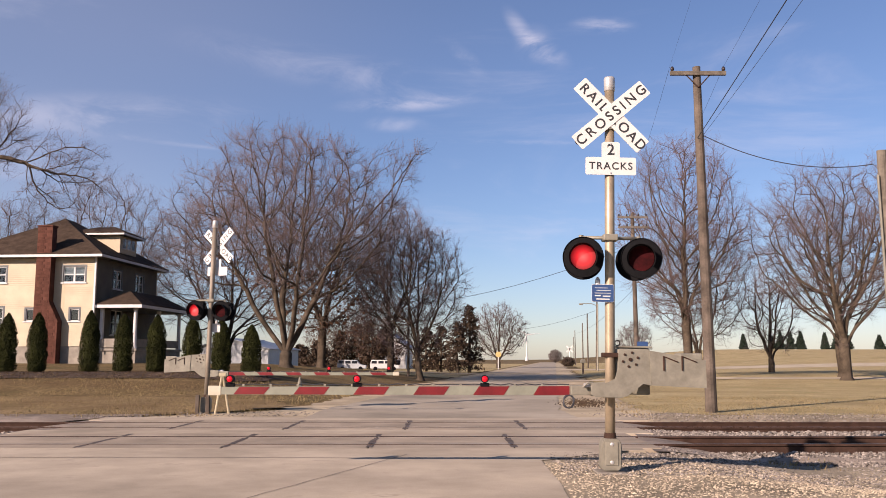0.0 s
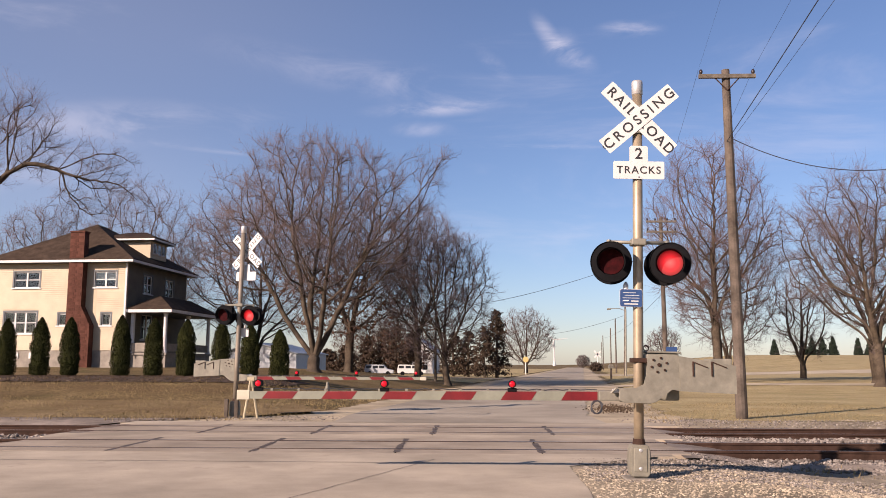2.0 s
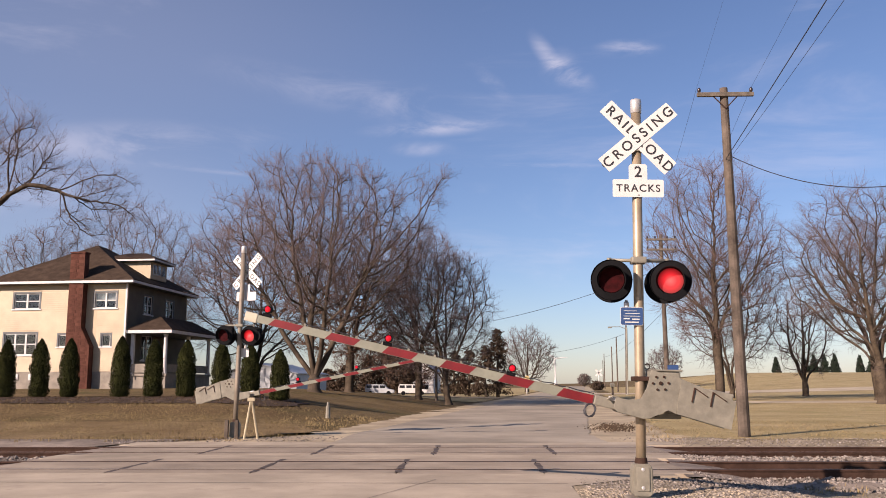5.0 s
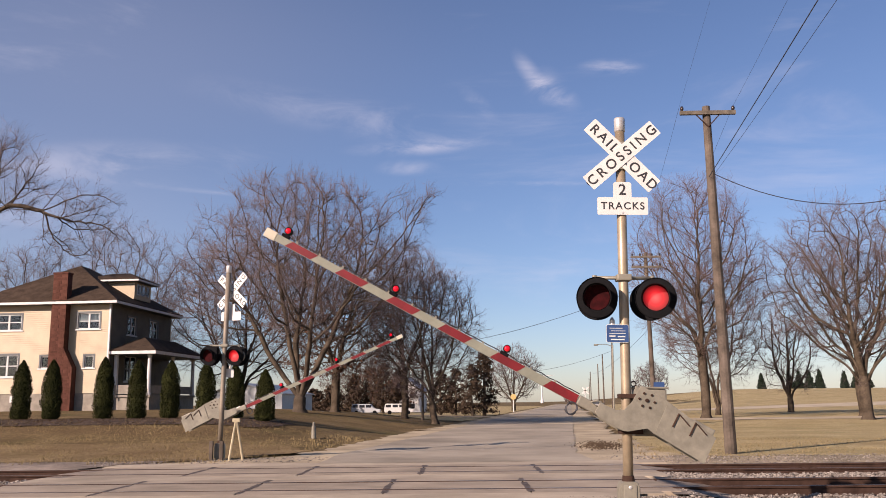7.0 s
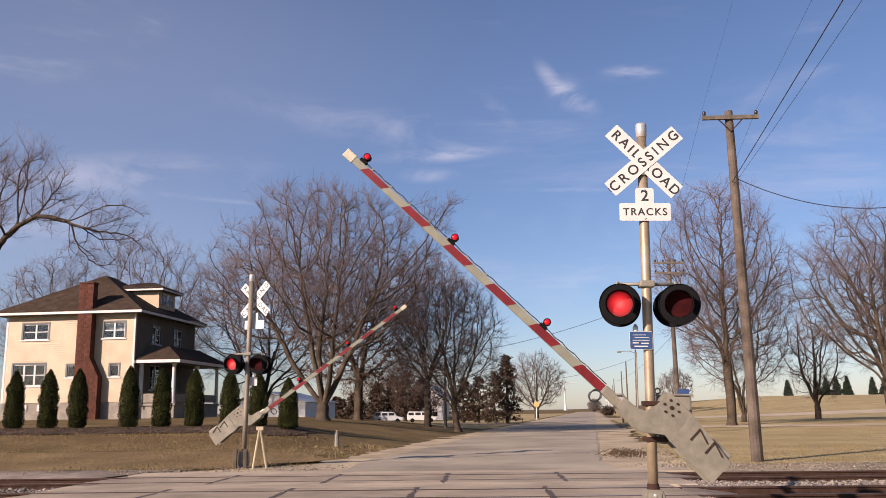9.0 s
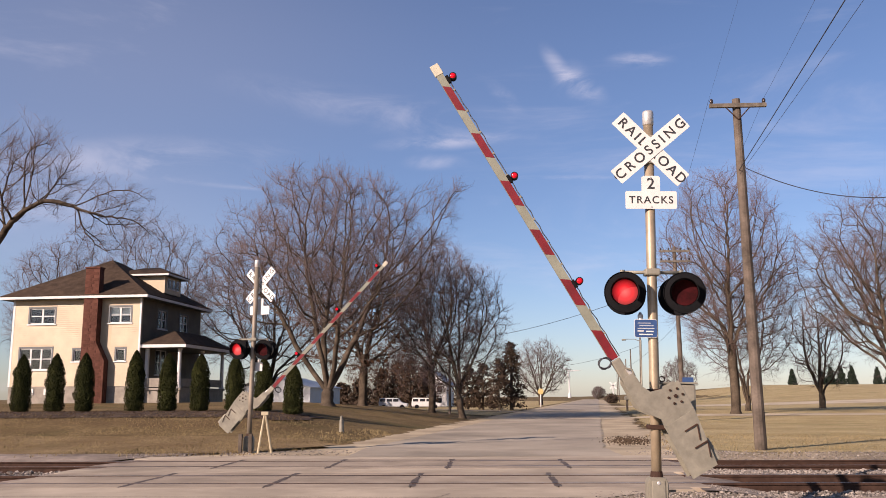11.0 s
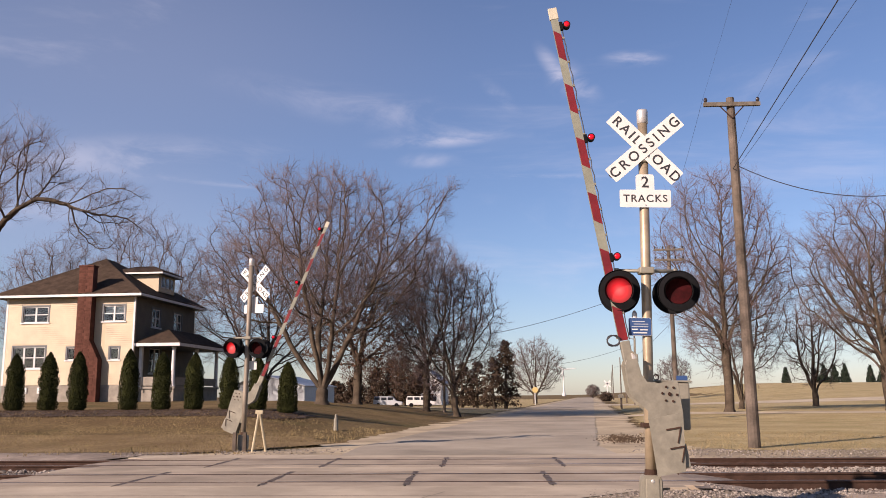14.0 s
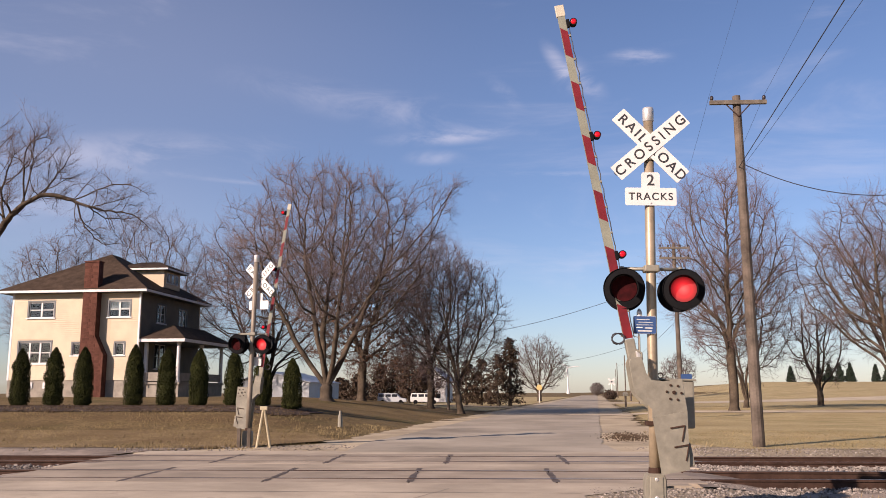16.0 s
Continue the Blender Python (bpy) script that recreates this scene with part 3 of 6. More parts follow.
grass_blades(16000, (-24, -3), (22.6, 36.5), "dry straw-coloured grass blades on the bank", 1, 0.07)
grass_blades(12000, (5, 24), (22.6, 34), "dry straw-coloured grass blades beside the tracks", 2, 0.06)
grass_blades(900, (3.4, 14), (13.2, 14.4), "sparse dry weeds along the near rail", 3, 0.09)

# dirt ramps where the crossing ends in the ballast
for xs, name in (((3.45, 3.75, 4.3, 5.2), 1), ((-8.1, -8.7, -9.3, -10.2), -1)):
    V, F = [], []
    ys = [14.1 + 0.25 * k for k in range(31)]
    for y in ys:
        sk = 0.09 * (y - 14.1) * (1 if name > 0 else 0)
        for x, z in zip(xs, (-0.006, -0.02, -0.09, -0.26)):
            V.append((x + sk + 0.1 * noise.noise(Vector((y * 1.3, x, 3))), y, z - (0.0 if abs(z) < 0.01 else 0.02 * noise.noise(Vector((x * 3, y * 3, 1))))))
    for i in range(len(ys) - 1):
        for j in range(3):
            a = i * 4 + j
            F.append((a, a + 1, a + 5, a + 4))
    tagged(mesh_part("dirt_ramp", V, F, M_BALLAST, smooth=True), "packed gravel and dirt at the end of the crossing", "gravel", kind="structure")
stones("ballast_stone", ballast_spots(1500, (3.7, 5.6), (14.1, 15.1), lambda x, y: -0.03 - 0.13 * (x - 3.7)) + ballast_spots(900, (4.0, 5.8), (16.9, 18.8), lambda x, y: -0.03 - 0.04 * (x - 4.0)) + ballast_spots(700, (-10.0, -8.5), (14.1, 21.5), lambda x, y: -0.12), 0.04, M_STONE, "grey broken stones heaped over the ends of the crossing", 12)


# ---- crossing signals and gates ----
def words_on(parent, text, size, spacing, m, both=True):
    me = lettering(text, size, spacing)
    a = new("lettering", me)
    a.parent = parent
    a.matrix_local = m @ pose(0, -0.006, 0)
    if both:
        b = new("lettering", me)
        b.parent = parent
        b.matrix_local = m @ pose(0, 0.006, 0, 0, 0, 180)
    return a


def flasher(signal, x, y, z, rz, tilt):
    """A black round background with hood and, in place of the lens, an added glowing plate that turns inside."""
    holder = part("flasher_lamp", lamp_background(), M_BLACK, signal, "black lamp background with a hood over a red lens", smooth=False)
    holder.matrix_local = pose(x, y, z, tilt, 0, rz)
    bm = bm_new()
    n = 24
    for r in (0.176,):
        angles = [radians(-35 + 250 * k / n) for k in range(n + 1)]
        inner0 = [bm.verts.new((r * math.cos(a), -0.02, r * math.sin(a))) for a in angles]
        inner1 = [bm.verts.new((r * 1.05 * math.cos(a), -0.05 - 0.15 * max(0.12, (0.6 + 0.4 * math.sin(a))), r * 1.05 * math.sin(a))) for a in angles]
        outer0 = [bm.verts.new(((r + 0.006) * math.cos(a), -0.02, (r + 0.006) * math.sin(a))) for a in angles]
        outer1 = [bm.verts.new(((r * 1.05 + 0.006) * math.cos(a), -0.05 - 0.15 * max(0.12, (0.6 + 0.4 * math.sin(a))), (r * 1.05 + 0.006) * math.sin(a))) for a in angles]
        for k in range(n):
            bm.faces.new((inner0[k], inner1[k], inner1[k + 1], inner0[k + 1]))
            bm.faces.new((outer0[k], outer0[k + 1], outer1[k + 1], outer1[k]))
            bm.faces.new((inner1[k], outer1[k], outer1[k + 1], inner1[k + 1]))
    part("hood", bm, M_BLACK, holder)
    bm = bm_new()
    tube(bm, [(0, 0.02, 0), (0, 0.07, 0), (0, 0.12, 0), (0, 0.14, 0)], [0.17, 0.165, 0.13, 0.05], 20)
    part("lamp_housing", bm, M_GALV, holder, "grey cast lamp housing")
    # an added plate imitates the flashing: its one side glows, its other side is dark; it turns about its upright axis
    plate = part("bulb_plate", disc_plate(0.168, 0.006), M_UNLIT, holder, "two-sided red plate, one face glowing and one dark", smooth=False)
    plate.data.materials.append(M_LIT)
    for p in plate.data.polygons:
        if p.center.y < -0.004:
            p.material_index = 1
    plate.matrix_local = pose(0, -0.012, 0)
    return plate


def disc_plate(r, half):
    bm = bm_new()
    for side in (-1, 1):
        c = bm.verts.new((0, side * half * 1.6, 0))
        prev = None
        rings = []
        for rr, yy in ((0.3 * r, 1.5), (0.62 * r, 1.3), (r, 1.0)):
            rings.append([bm.verts.new((rr * math.cos(2 * math.pi * k / 24), side * half * yy, rr * math.sin(2 * math.pi * k / 24))) for k in range(24)])
        for k in range(24):
            j = (k + 1) % 24
            bm.faces.new((c, rings[0][k], rings[0][j]))
            bm.faces.new((rings[0][k], rings[1][k], rings[1][j], rings[0][j]))
            bm.faces.new((rings[1][k], rings[2][k], rings[2][j], rings[1][j]))
    return bm


def lamp_background():
    """A dished ring of sheet metal, open in the middle, with a rolled rim."""
    bm = bm_new()
    prof = ((0.166, 0.0), (0.18, -0.012), (0.235, -0.004), (0.262, 0.0), (0.268, -0.014), (0.274, 0.0), (0.268, 0.012), (0.235, 0.006), (0.18, 0.004), (0.166, 0.03))
    n = 40
    rings = [[bm.verts.new((r * math.cos(2 * math.pi * k / n), y, r * math.sin(2 * math.pi * k / n))) for k in range(n)] for r, y in prof]
    for a, b in zip(rings, rings[1:]):
        for k in range(n):
            bm.faces.new((a[k], a[(k + 1) % n], b[(k + 1) % n], b[k]))
    back = bm.verts.new((0, 0.05, 0))
    for k in range(n):
        bm.faces.new((rings[-1][k], rings[-1][(k + 1) % n], back))
    return bm


def crossing_signal(m, label, lean, cased=True):
    """Origin on the ground at the mast; -y is the side from which the road comes."""
    s = thing("crossing_signal", label, "crossing signal", m @ pose(0, 0, 0, 0, lean, 0), "the two crossing signals")
    bm = bm_new()
    tube(bm, [(0, 0, 0.3), (0, 0, 1.5), (0, 0, 3.2), (0, 0, 5.18)], [0.066, 0.066, 0.066, 0.066], 24)
    part("mast", bm, M_MAST if cased else M_DULLMAST, s, "weathered aluminium tube mast" if cased else "dull grey tube mast", smooth=True)
    bm = bm_new()
    tube(bm, [(0, 0, 5.16), (0, 0, 5.17), (0, 0, 5.33), (0, 0, 5.36), (0, 0, 5.37)], [0.067, 0.075, 0.077, 0.07, 0.03], 24)
    part("mast_cap", bm, M_CAP, s, "bright metal mast cap", smooth=True)
    # base casting
    bm = bm_new()
    prism(bm, [(-0.13, 0.06), (-0.10, 0.02), (0.10, 0.02), (0.13, 0.06), (0.13, 0.36), (0.10, 0.43), (-0.10, 0.43), (-0.13, 0.36)], -0.12, 0.12)
    bmesh.ops.bevel(bm, geom=list(bm.edges), offset=0.012, segments=2, affect="EDGES")
    base = part("base_casting", bm, M_GALV, s, "grey cast junction base")
    for z in (0.13, 0.36):
        bm = bm_new()
        tube(bm, [(0, -0.118, z), (0, -0.135, z), (0, -0.14, z)], [0.026, 0.024, 0.012], 12)
        part("bolt", bm, M_CAP, base)
    bm = bm_new()
    box(bm, (0, -0.126, 0.24), (0.17, 0.012, 0.3), 0.006)
    part("cover_plate", bm, M_GALV, base)
    bm = bm_new()
    box(bm, (0, 0, -0.14), (0.4, 0.4, 0.3), 0.03)
    part("foundation", bm, M_FOUND, s, "concrete foundation block")
    bm = bm_new()
    tube(bm, [(0, 0, 0.42), (0, 0, 0.5)], [0.085, 0.075], 16)
    part("collar", bm, M_RUST, s)
    # crossbuck
    cz, skew = (4.80, pose(0, 0, 0)) if cased else (4.65, pose(-0.07, 0, 0, 0, 0, -25))
    for k, (ang, text, y) in enumerate(((45.5, "RAIL  ROAD", -0.088), (-41.0, "CROSSING", -0.096))):
        bm = bm_new()
        prism(bm, round_rect(1.245, 0.235, 0.012, 2), -0.003, 0.003)
        blade = part("crossbuck_blade", bm, M_SIGN, s, "white blade reading " + text.replace("  ", " "))
        blade.matrix_local = skew @ pose(0.005, y, cz, 0, ang, 0)
        if k == 0:
            words_on(blade, "RAIL", 0.19, 1.34, pose(-0.335, 0, -0.004), False)
            words_on(blade, "ROAD", 0.19, 1.26, pose(0.335, 0, -0.004), False)
            words_on(blade, "CROSSING", 0.19, 1.46, pose(0, 0, -0.004, 0, 0, 180), False)
        else:
            words_on(blade, "CROSSING", 0.19, 1.46, pose(0, 0, -0.004), False)
            words_on(blade, "RAIL", 0.19, 1.34, pose(0.335, 0, -0.004, 0, 0, 180), False)
            words_on(blade, "ROAD", 0.19, 1.26, pose(-0.335, 0, -0.004, 0, 0, 180), False)
    for z in (4.62, 4.98):
        bm = bm_new()
        box(bm, (0, -0.04, z), (0.17, 0.1, 0.035), 0.008)
        part("sign_clamp", bm, M_GALV, s)
    # number-of-tracks sign
    bm = bm_new()
    outline = [(0.345, 0.0), (0.345, -0.215), (0.33, -0.23), (-0.33, -0.23), (-0.345, -0.215), (-0.345, 0.0), (-0.33, 0.015), (-0.125, 0.015), (-0.125, 0.205), (-0.1, 0.23), (0.1, 0.23), (0.125, 0.205), (0.125, 0.015), (0.33, 0.015)]
    prism(bm, outline, -0.003, 0.003)
    sign = part("tracks_sign", bm, M_SIGN, s, "white sign reading 2 TRACKS")
    sign.matrix_local = skew @ pose(0, -0.085, cz - 0.61)
    words_on(sign, "2", 0.215, 1.0, pose(0, 0, 0.115), False)
    words_on(sign, "TRACKS", 0.142, 1.2, pose(0, 0, -0.11), False)
    for z in (-0.2, 0.2):
        bm = bm_new()
        tube(bm, [(0, -0.003, z), (0, -0.012, z)], [0.014, 0.01], 10)
        part("bolt", bm, M_CAP, sign)
    # lamp cross-arm
    bm = bm_new()
    tube(bm, [(-0.42, 0, 3.10), (0.42, 0, 3.10)], [0.024, 0.024], 12)
    arm = part("lamp_arm", bm, M_GALV, s, "galvanised pipe cross-arm", smooth=True)
    bm = bm_new()
    box(bm, (0, 0, 3.10), (0.2, 0.2, 0.09), 0.02)
    part("arm_clamp", bm, M_GALV, arm)
    for x in (-0.39, 0.39):
        bm = bm_new()
        tube(bm, [(x, 0, 3.13), (x, 0, 3.05), (x, 0, 2.98)], [0.034, 0.03, 0.026], 10)
        part("lamp_hanger", bm, M_GALV, arm)
    plates = []
    for y, rz in ((-0.03, 0), (0.03, 180)):
        pair = []
        for x in (-0.39, 0.39):
            turn = -10 if x < 0 else -14
            pair.append(flasher(s, x + (0.06 if rz and x < 0 else 0.0), y + (-0.15 if rz == 0 else 0.15), 2.81, rz + turn, 5))
        plates.append(pair if rz == 0 else pair)
    # emergency notice: unreadable lines as bars
    bm = bm_new()
    prism(bm, round_rect(0.29, 0.23, 0.02), -0.003, 0.003)
    notice = part("notice_plate", bm, M_BLUE, s, "small blue notice plate with white lines")
    notice.matrix_local = pose(-0.11, -0.085, 2.34)
    bm = bm_new()
    prism(bm, round_rect(0.30, 0.24, 0.022), 0.0, 0.004)
    part("plate_edge", bm, M_SIGN, notice)
    for w, dx, dz in ((0.17, -0.02, 0.07), (0.19, 0.01, 0.035), (0.22, 0, 0.0), (0.08, -0.07, -0.035), (0.1, 0.05, -0.04), (0.18, 0, -0.08)):
        bm = bm_new()
        box(bm, (dx, -0.005, dz), (w, 0.003, 0.007 if dz > -0.03 else 0.015))
        part("text_bar", bm, M_SIGN, notice)
    bm = bm_new()
    tube(bm, [(-0.17, -0.03, 2.46), (-0.17, -0.03, 2.52), (-0.17, -0.03, 2.56)], [0.035, 0.035, 0.012], 12)
    part("photocell", bm, M_CAP, s, "small white cap")
    # fixed gate mechanism case beside the mast
    if cased:
        bm = bm_new()
        box(bm, (0.33, 0.19, 1.31), (0.44, 0.30, 0.62), 0.03)
        case = part("mechanism_case", bm, M_GALV, s, "grey gate mechanism case")
        bm = bm_new()
        box(bm, (0.33, 0.19, 1.635), (0.48, 0.34, 0.025), 0.008)
        part("case_lid", bm, M_GALV, case)
        bm = bm_new()
        pts = [(0.12 + 0.035 * math.cos(2 * math.pi * k / 12), 0.1, 1.685 + 0.035 * math.sin(2 * math.pi * k / 12)) for k in range(13)]
        tube(bm, pts, [0.008] * 13, 6, False)
        part("lifting_eye", bm, M_RUST, case)
        for z in (1.06, 1.52):
            bm = bm_new()
            box(bm, (0.05, 0.02, z), (0.3, 0.2, 0.06), 0.012)
            part("case_bracket", bm, M_RUST, s)
    return s, plates



def crossing_gate(m, label, tip_len=4.64, slim=1.0):
    """Origin at the pivot; the arm points along -x, and it turns about y."""
    g = thing("crossing_gate", label, "crossing gate", m, "the two crossing gates")
    for side in (-0.17, 0.13):
        bm = bm_new()
        poly = [(-0.15, 0.14), (0.25, 0.12), (0.27, 0.0), (0.27, -0.34), (0.16, -0.31), (-0.04, -0.47), (-0.12, -0.495), (-0.46, -0.485), (-0.52, -0.45), (-0.52, -0.31), (-0.30, -0.30), (-0.20, -0.25), (-0.155, -0.1)]
        prism(bm, poly, side, side + 0.014)
        bmesh.ops.bevel(bm, geom=[e for e in bm.edges], offset=0.004, segments=1, affect="EDGES")
        plate = part("support_plate", bm, M_GALV, g, "grey galvanised steel arm bracket")
        for k in range(7):
            a = 2 * math.pi * k / 6 + 0.27
            x, z = (0.10 * math.cos(a), 0.092 * math.sin(a)) if k < 6 else (0, 0)
            bm = bm_new()
            r = 0.017 if k < 6 else 0.026
            yy = side if side < 0 else side + 0.014
            d = -0.016 if side < 0 else 0.016
            tube(bm, [(x, yy, z), (x, yy + d, z), (x, yy + d * 1.2, z)], [r, r * 0.95, r * 0.5], 6)
            part("bolt", bm, M_RUST, plate)
        bm = bm_new()
        prism(bm, [(0.25, 0.115), (0.98, -0.01), (0.98, -0.37), (0.27, -0.335)], side + (-0.012 if side < 0 else 0.016), side + (0.0 if side < 0 else 0.028))
        weight = part("counterweight", bm, M_GALV, g, "grey counterweight plate")
        for x in (0.43, 0.67):
            bm = bm_new()
            yy = side - 0.02 if side < 0 else side + 0.036
            box(bm, (x, yy, -0.05), (0.018, 0.02, 0.19), 0.004)
            part("slot_bolt", bm, M_RUST, weight)
            bm = bm_new()
            box(bm, (x + 0.10, yy, 0.0), (0.19, 0.02, 0.013), 0.004, Matrix.Rotation(radians(22), 3, "Y"))
            part("slot_clip", bm, M_RUST, weight)
    bm = bm_new()
    tube(bm, [(0, -0.165, 0), (0, 0.14, 0)], [0.05, 0.05], 16)
    part("shaft", bm, M_RUST, g)
    bm = bm_new()
    box(bm, (0.8, 0, -0.1), (0.3, 0.27, 0.36), 0.02)
    part("weight_block", bm, M_GALV, g)
    # clamp between bracket and arm
    bm = bm_new()
    box(bm, (-0.60, -0.02, -0.40), (0.34, 0.10, 0.13), 0.015)
    clamp = part("arm_clamp", bm, M_GALV, g, "grey metal shear clamp")
    bm = bm_new()
    box(bm, (-0.50, -0.09, -0.335), (0.2, 0.06, 0.05), 0.012)
    part("conduit_box", bm, M_CAP, clamp)
    bm = bm_new()
    tube(bm, [(-0.47, -0.15, -0.31), (-0.56, -0.16, -0.30), (-0.62, -0.14, -0.36)], [0.013] * 3, 8)
    part("conduit", bm, M_GALV, clamp)
    # arm, slightly tapered
    root, tip = -0.78, -0.78 - tip_len
    za, hr, ht = -0.405, 0.062 * slim, 0.05 * slim
    bm = bm_new()
    prism(bm, [(root, za + hr), (root, za - hr), (tip, za - ht), (tip, za + ht)], -0.03, 0.005)
    arm = part("arm", bm, M_ARM, g, "off-white gate arm with slanted red stripes")
    bm = bm_new()
    box(bm, (tip - 0.02, -0.012, za), (0.17, 0.05, 0.125 * slim), 0.008)
    part("tip_plate", bm, M_TIP, arm, "cream tip plate")
    pitch = 0.787
    for k in range(6):
        for yy, dd in ((-0.0335, 0.003), (0.0055, 0.003)):
            x1 = root - 0.0 - k * pitch
            x0 = x1 - 0.40
            h1 = hr - (root - x1) / tip_len * (hr - ht) - 0.004
            sl = 0.075
            bm = bm_new()
            prism(bm, [(x1, za + h1), (x1 - sl, za - h1), (x0 - sl, za - h1), (x0, za + h1)] if k else [(x1, za + h1), (x1, za - h1), (x0 - sl, za - h1), (x0, za + h1)], yy, yy + dd)
            part("stripe", bm, M_RED, arm, "red reflective stripe")
    # cable along the top edge, with clips
    bm = bm_new()
    n = 40
    tube(bm, [(root - tip_len * 0.97 * k / n, -0.012 + 0.004 * math.sin(k * 1.7), za + hr + 0.018 + 0.008 * math.sin(k * 2.9)) for k in range(n + 1)], [0.007] * (n + 1), 6)
    part("arm_cable", bm, M_WIRE, arm, "thin black cable along the arm")
    for k in range(1, 13):
        bm = bm_new()
        box(bm, (root - tip_len * k / 13, -0.012, za + hr + 0.008), (0.03, 0.03, 0.03), 0.003)
        part("cable_clip", bm, M_GALV, arm)
    # loose coil of cable at the root
    bm = bm_new()
    pts = []
    for k in range(40):
        a = 2 * math.pi * k / 13
        r = 0.075 + 0.012 * math.sin(k * 0.9)
        pts.append((-0.80 + r * math.cos(a), -0.07 + 0.012 * math.sin(k * 0.5), za - 0.14 + r * math.sin(a)))
    tube(bm, pts, [0.008] * 40, 6)
    part("cable_coil", bm, M_WIRE, g, "loose coil of black cable")
    plates = []
    for k, x in enumerate((-5.24, -3.57, -1.89)):
        bm = bm_new()
        box(bm, (x, -0.012, za + 0.075), (0.12, 0.06, 0.05), 0.01)
        lamp = part("arm_lamp", bm, M_BLACK, arm, "small red lamp on the arm")
        for yy, d in ((-0.012, -1), (-0.012, 1)):
            bm = bm_new()
            bmesh.ops.create_uvsphere(bm, u_segments=14, v_segments=10, radius=0.047)
            for v in bm.verts:
                v.co = Vector((v.co.x + x, v.co.y * 0.7 + yy + d * 0.03, v.co.z + za + 0.15))
            part("arm_lens", bm, M_ARMLENS, g, "red lamp lens", smooth=True)
        bm = bm_new()
        tube(bm, [(x, -0.06, za + 0.15), (x, 0.035, za + 0.15)], [0.052, 0.052], 14)
        part("arm_lamp_body", bm, M_BLACK, g)
    return g


M_TIP = material("cream_tip_sheeting", (0.475, 0.432, 0.324), 0.5, dark=0.85, scale=6)
M_ARMLENS = glow("red_arm_lens", (0.50, 0.006, 0.014), 0.20)
M_ARMLENS.node_tree.nodes["Principled BSDF"].inputs["Roughness"].default_value = 0.12
NEAR, FAR = (2.20, 11.55), (-6.55, 24.0)
near_signal, near_lamps = crossing_signal(pose(NEAR[0], NEAR[1], 0.0), "tall crossing signal with white crossbuck and red lamps beside the road", 1.3)
far_signal, far_lamps = crossing_signal(pose(FAR[0], FAR[1], 0.0, 0, 0, 180), "crossing signal seen from behind at the far side of the tracks", -1.0, False)
near_gate = crossing_gate(pose(NEAR[0] + 0.24, NEAR[1] - 0.13, 1.46), "red and white striped gate arm with grey counterweight before the tracks")
far_gate = crossing_gate(pose(FAR[0] - 0.20, FAR[1] + 0.13, 1.47, 0, 0, 180), "red and white striped gate arm beyond the tracks with grey counterweight", slim=0.78)
near_gate_at, far_gate_at = (NEAR[0] + 0.24, NEAR[1] - 0.13, 1.46), (FAR[0] - 0.20, FAR[1] + 0.13, 1.47)

# cream A-frame rest beside the far signal
rest = thing("arm_rest_stand", "cream painted timber A-frame stand in the grass edge", "stand", pose(-6.05, 23.6, 0.0))
for x0, x1, y0 in ((-0.13, 0.03, 0.0), (0.22, 0.05, 0.12)):
    bm = bm_new()
    tube(bm, [(x0, y0, -0.03), (x1, 0, 1.05)], [0.035, 0.033], 8)
    part("leg", bm, M_CREAM, rest)
bm = bm_new()
box(bm, (0.04, 0, 1.05), (0.2, 0.08, 0.1), 0.01)
part("head", bm, M_CREAM, rest)
for dx in (-0.16, 0.12):
    stub = thing("post_stub", "short weathered timber stub beside the signal base", "post", pose(FAR[0] + dx, FAR[1] - 0.25, 0))
    bm = bm_new()
    box(bm, (0, 0, 0.24), (0.1, 0.1, 0.52), 0.012)
    part("timber", bm, M_POLEWOOD, stub)
mk = thing("marker_post", "small grey marker post standing in the lawn", "marker post", pose(-5.7, 34.5, height(-5.7, 34.5)))
bm = bm_new()
tube(bm, [(0, 0, -0.05), (0, 0, 0.42), (0, 0, 0.45), (0, 0, 0.58), (0, 0, 0.6)], [0.1, 0.085, 0.055, 0.05, 0.02], 10)
part("body", bm, M_GALV, mk)


# ---- utility poles and wires ----
def utility_pole(x, y, h, lean_x, arms, label, r=0.16, detail=True):
    z = height(x, y)
    p = thing("utility_pole", label, "utility pole", pose(x, y, z), "poles along the road")
    bm = bm_new()
    tube(bm, [(lean_x * t, 0, -0.3 + (h + 0.3) * t) for t in (0, 0.25, 0.5, 0.75, 1)], [r, r * 0.92, r * 0.84, r * 0.76, r * 0.68], 12)
    part("shaft", bm, M_POLEWOOD, p, "weathered brown timber pole")
    for az, aw in arms:
        bm = bm_new()
        cx = lean_x * az / h
        box(bm, (cx, -0.13, az), (aw, 0.1, 0.12), 0.012)
        arm = part("crossarm", bm, M_GREYWOOD, p, "grey timber crossarm")
        for sx in (-1, 1):
            bm = bm_new()
            tube(bm, [(cx + sx * aw * 0.22, -0.13, az - 0.04), (cx, -0.12, az - 0.42)], [0.018, 0.018], 6)
            part("brace", bm, M_RUST, arm)
            for f in ((0.46,) if aw < 1.65 else (0.46, 0.2)):
                bm = bm_new()
                tube(bm, [(cx + sx * aw * f, -0.13, az + 0.05), (cx + sx * aw * f, -0.13, az + 0.1), (cx + sx * aw * f, -0.13, az + 0.15), (cx + sx * aw * f, -0.13, az + 0.2)], [0.02, 0.05, 0.055, 0.03], 10)
                part("insulator", bm, M_INSUL, arm, smooth=True)
    return p


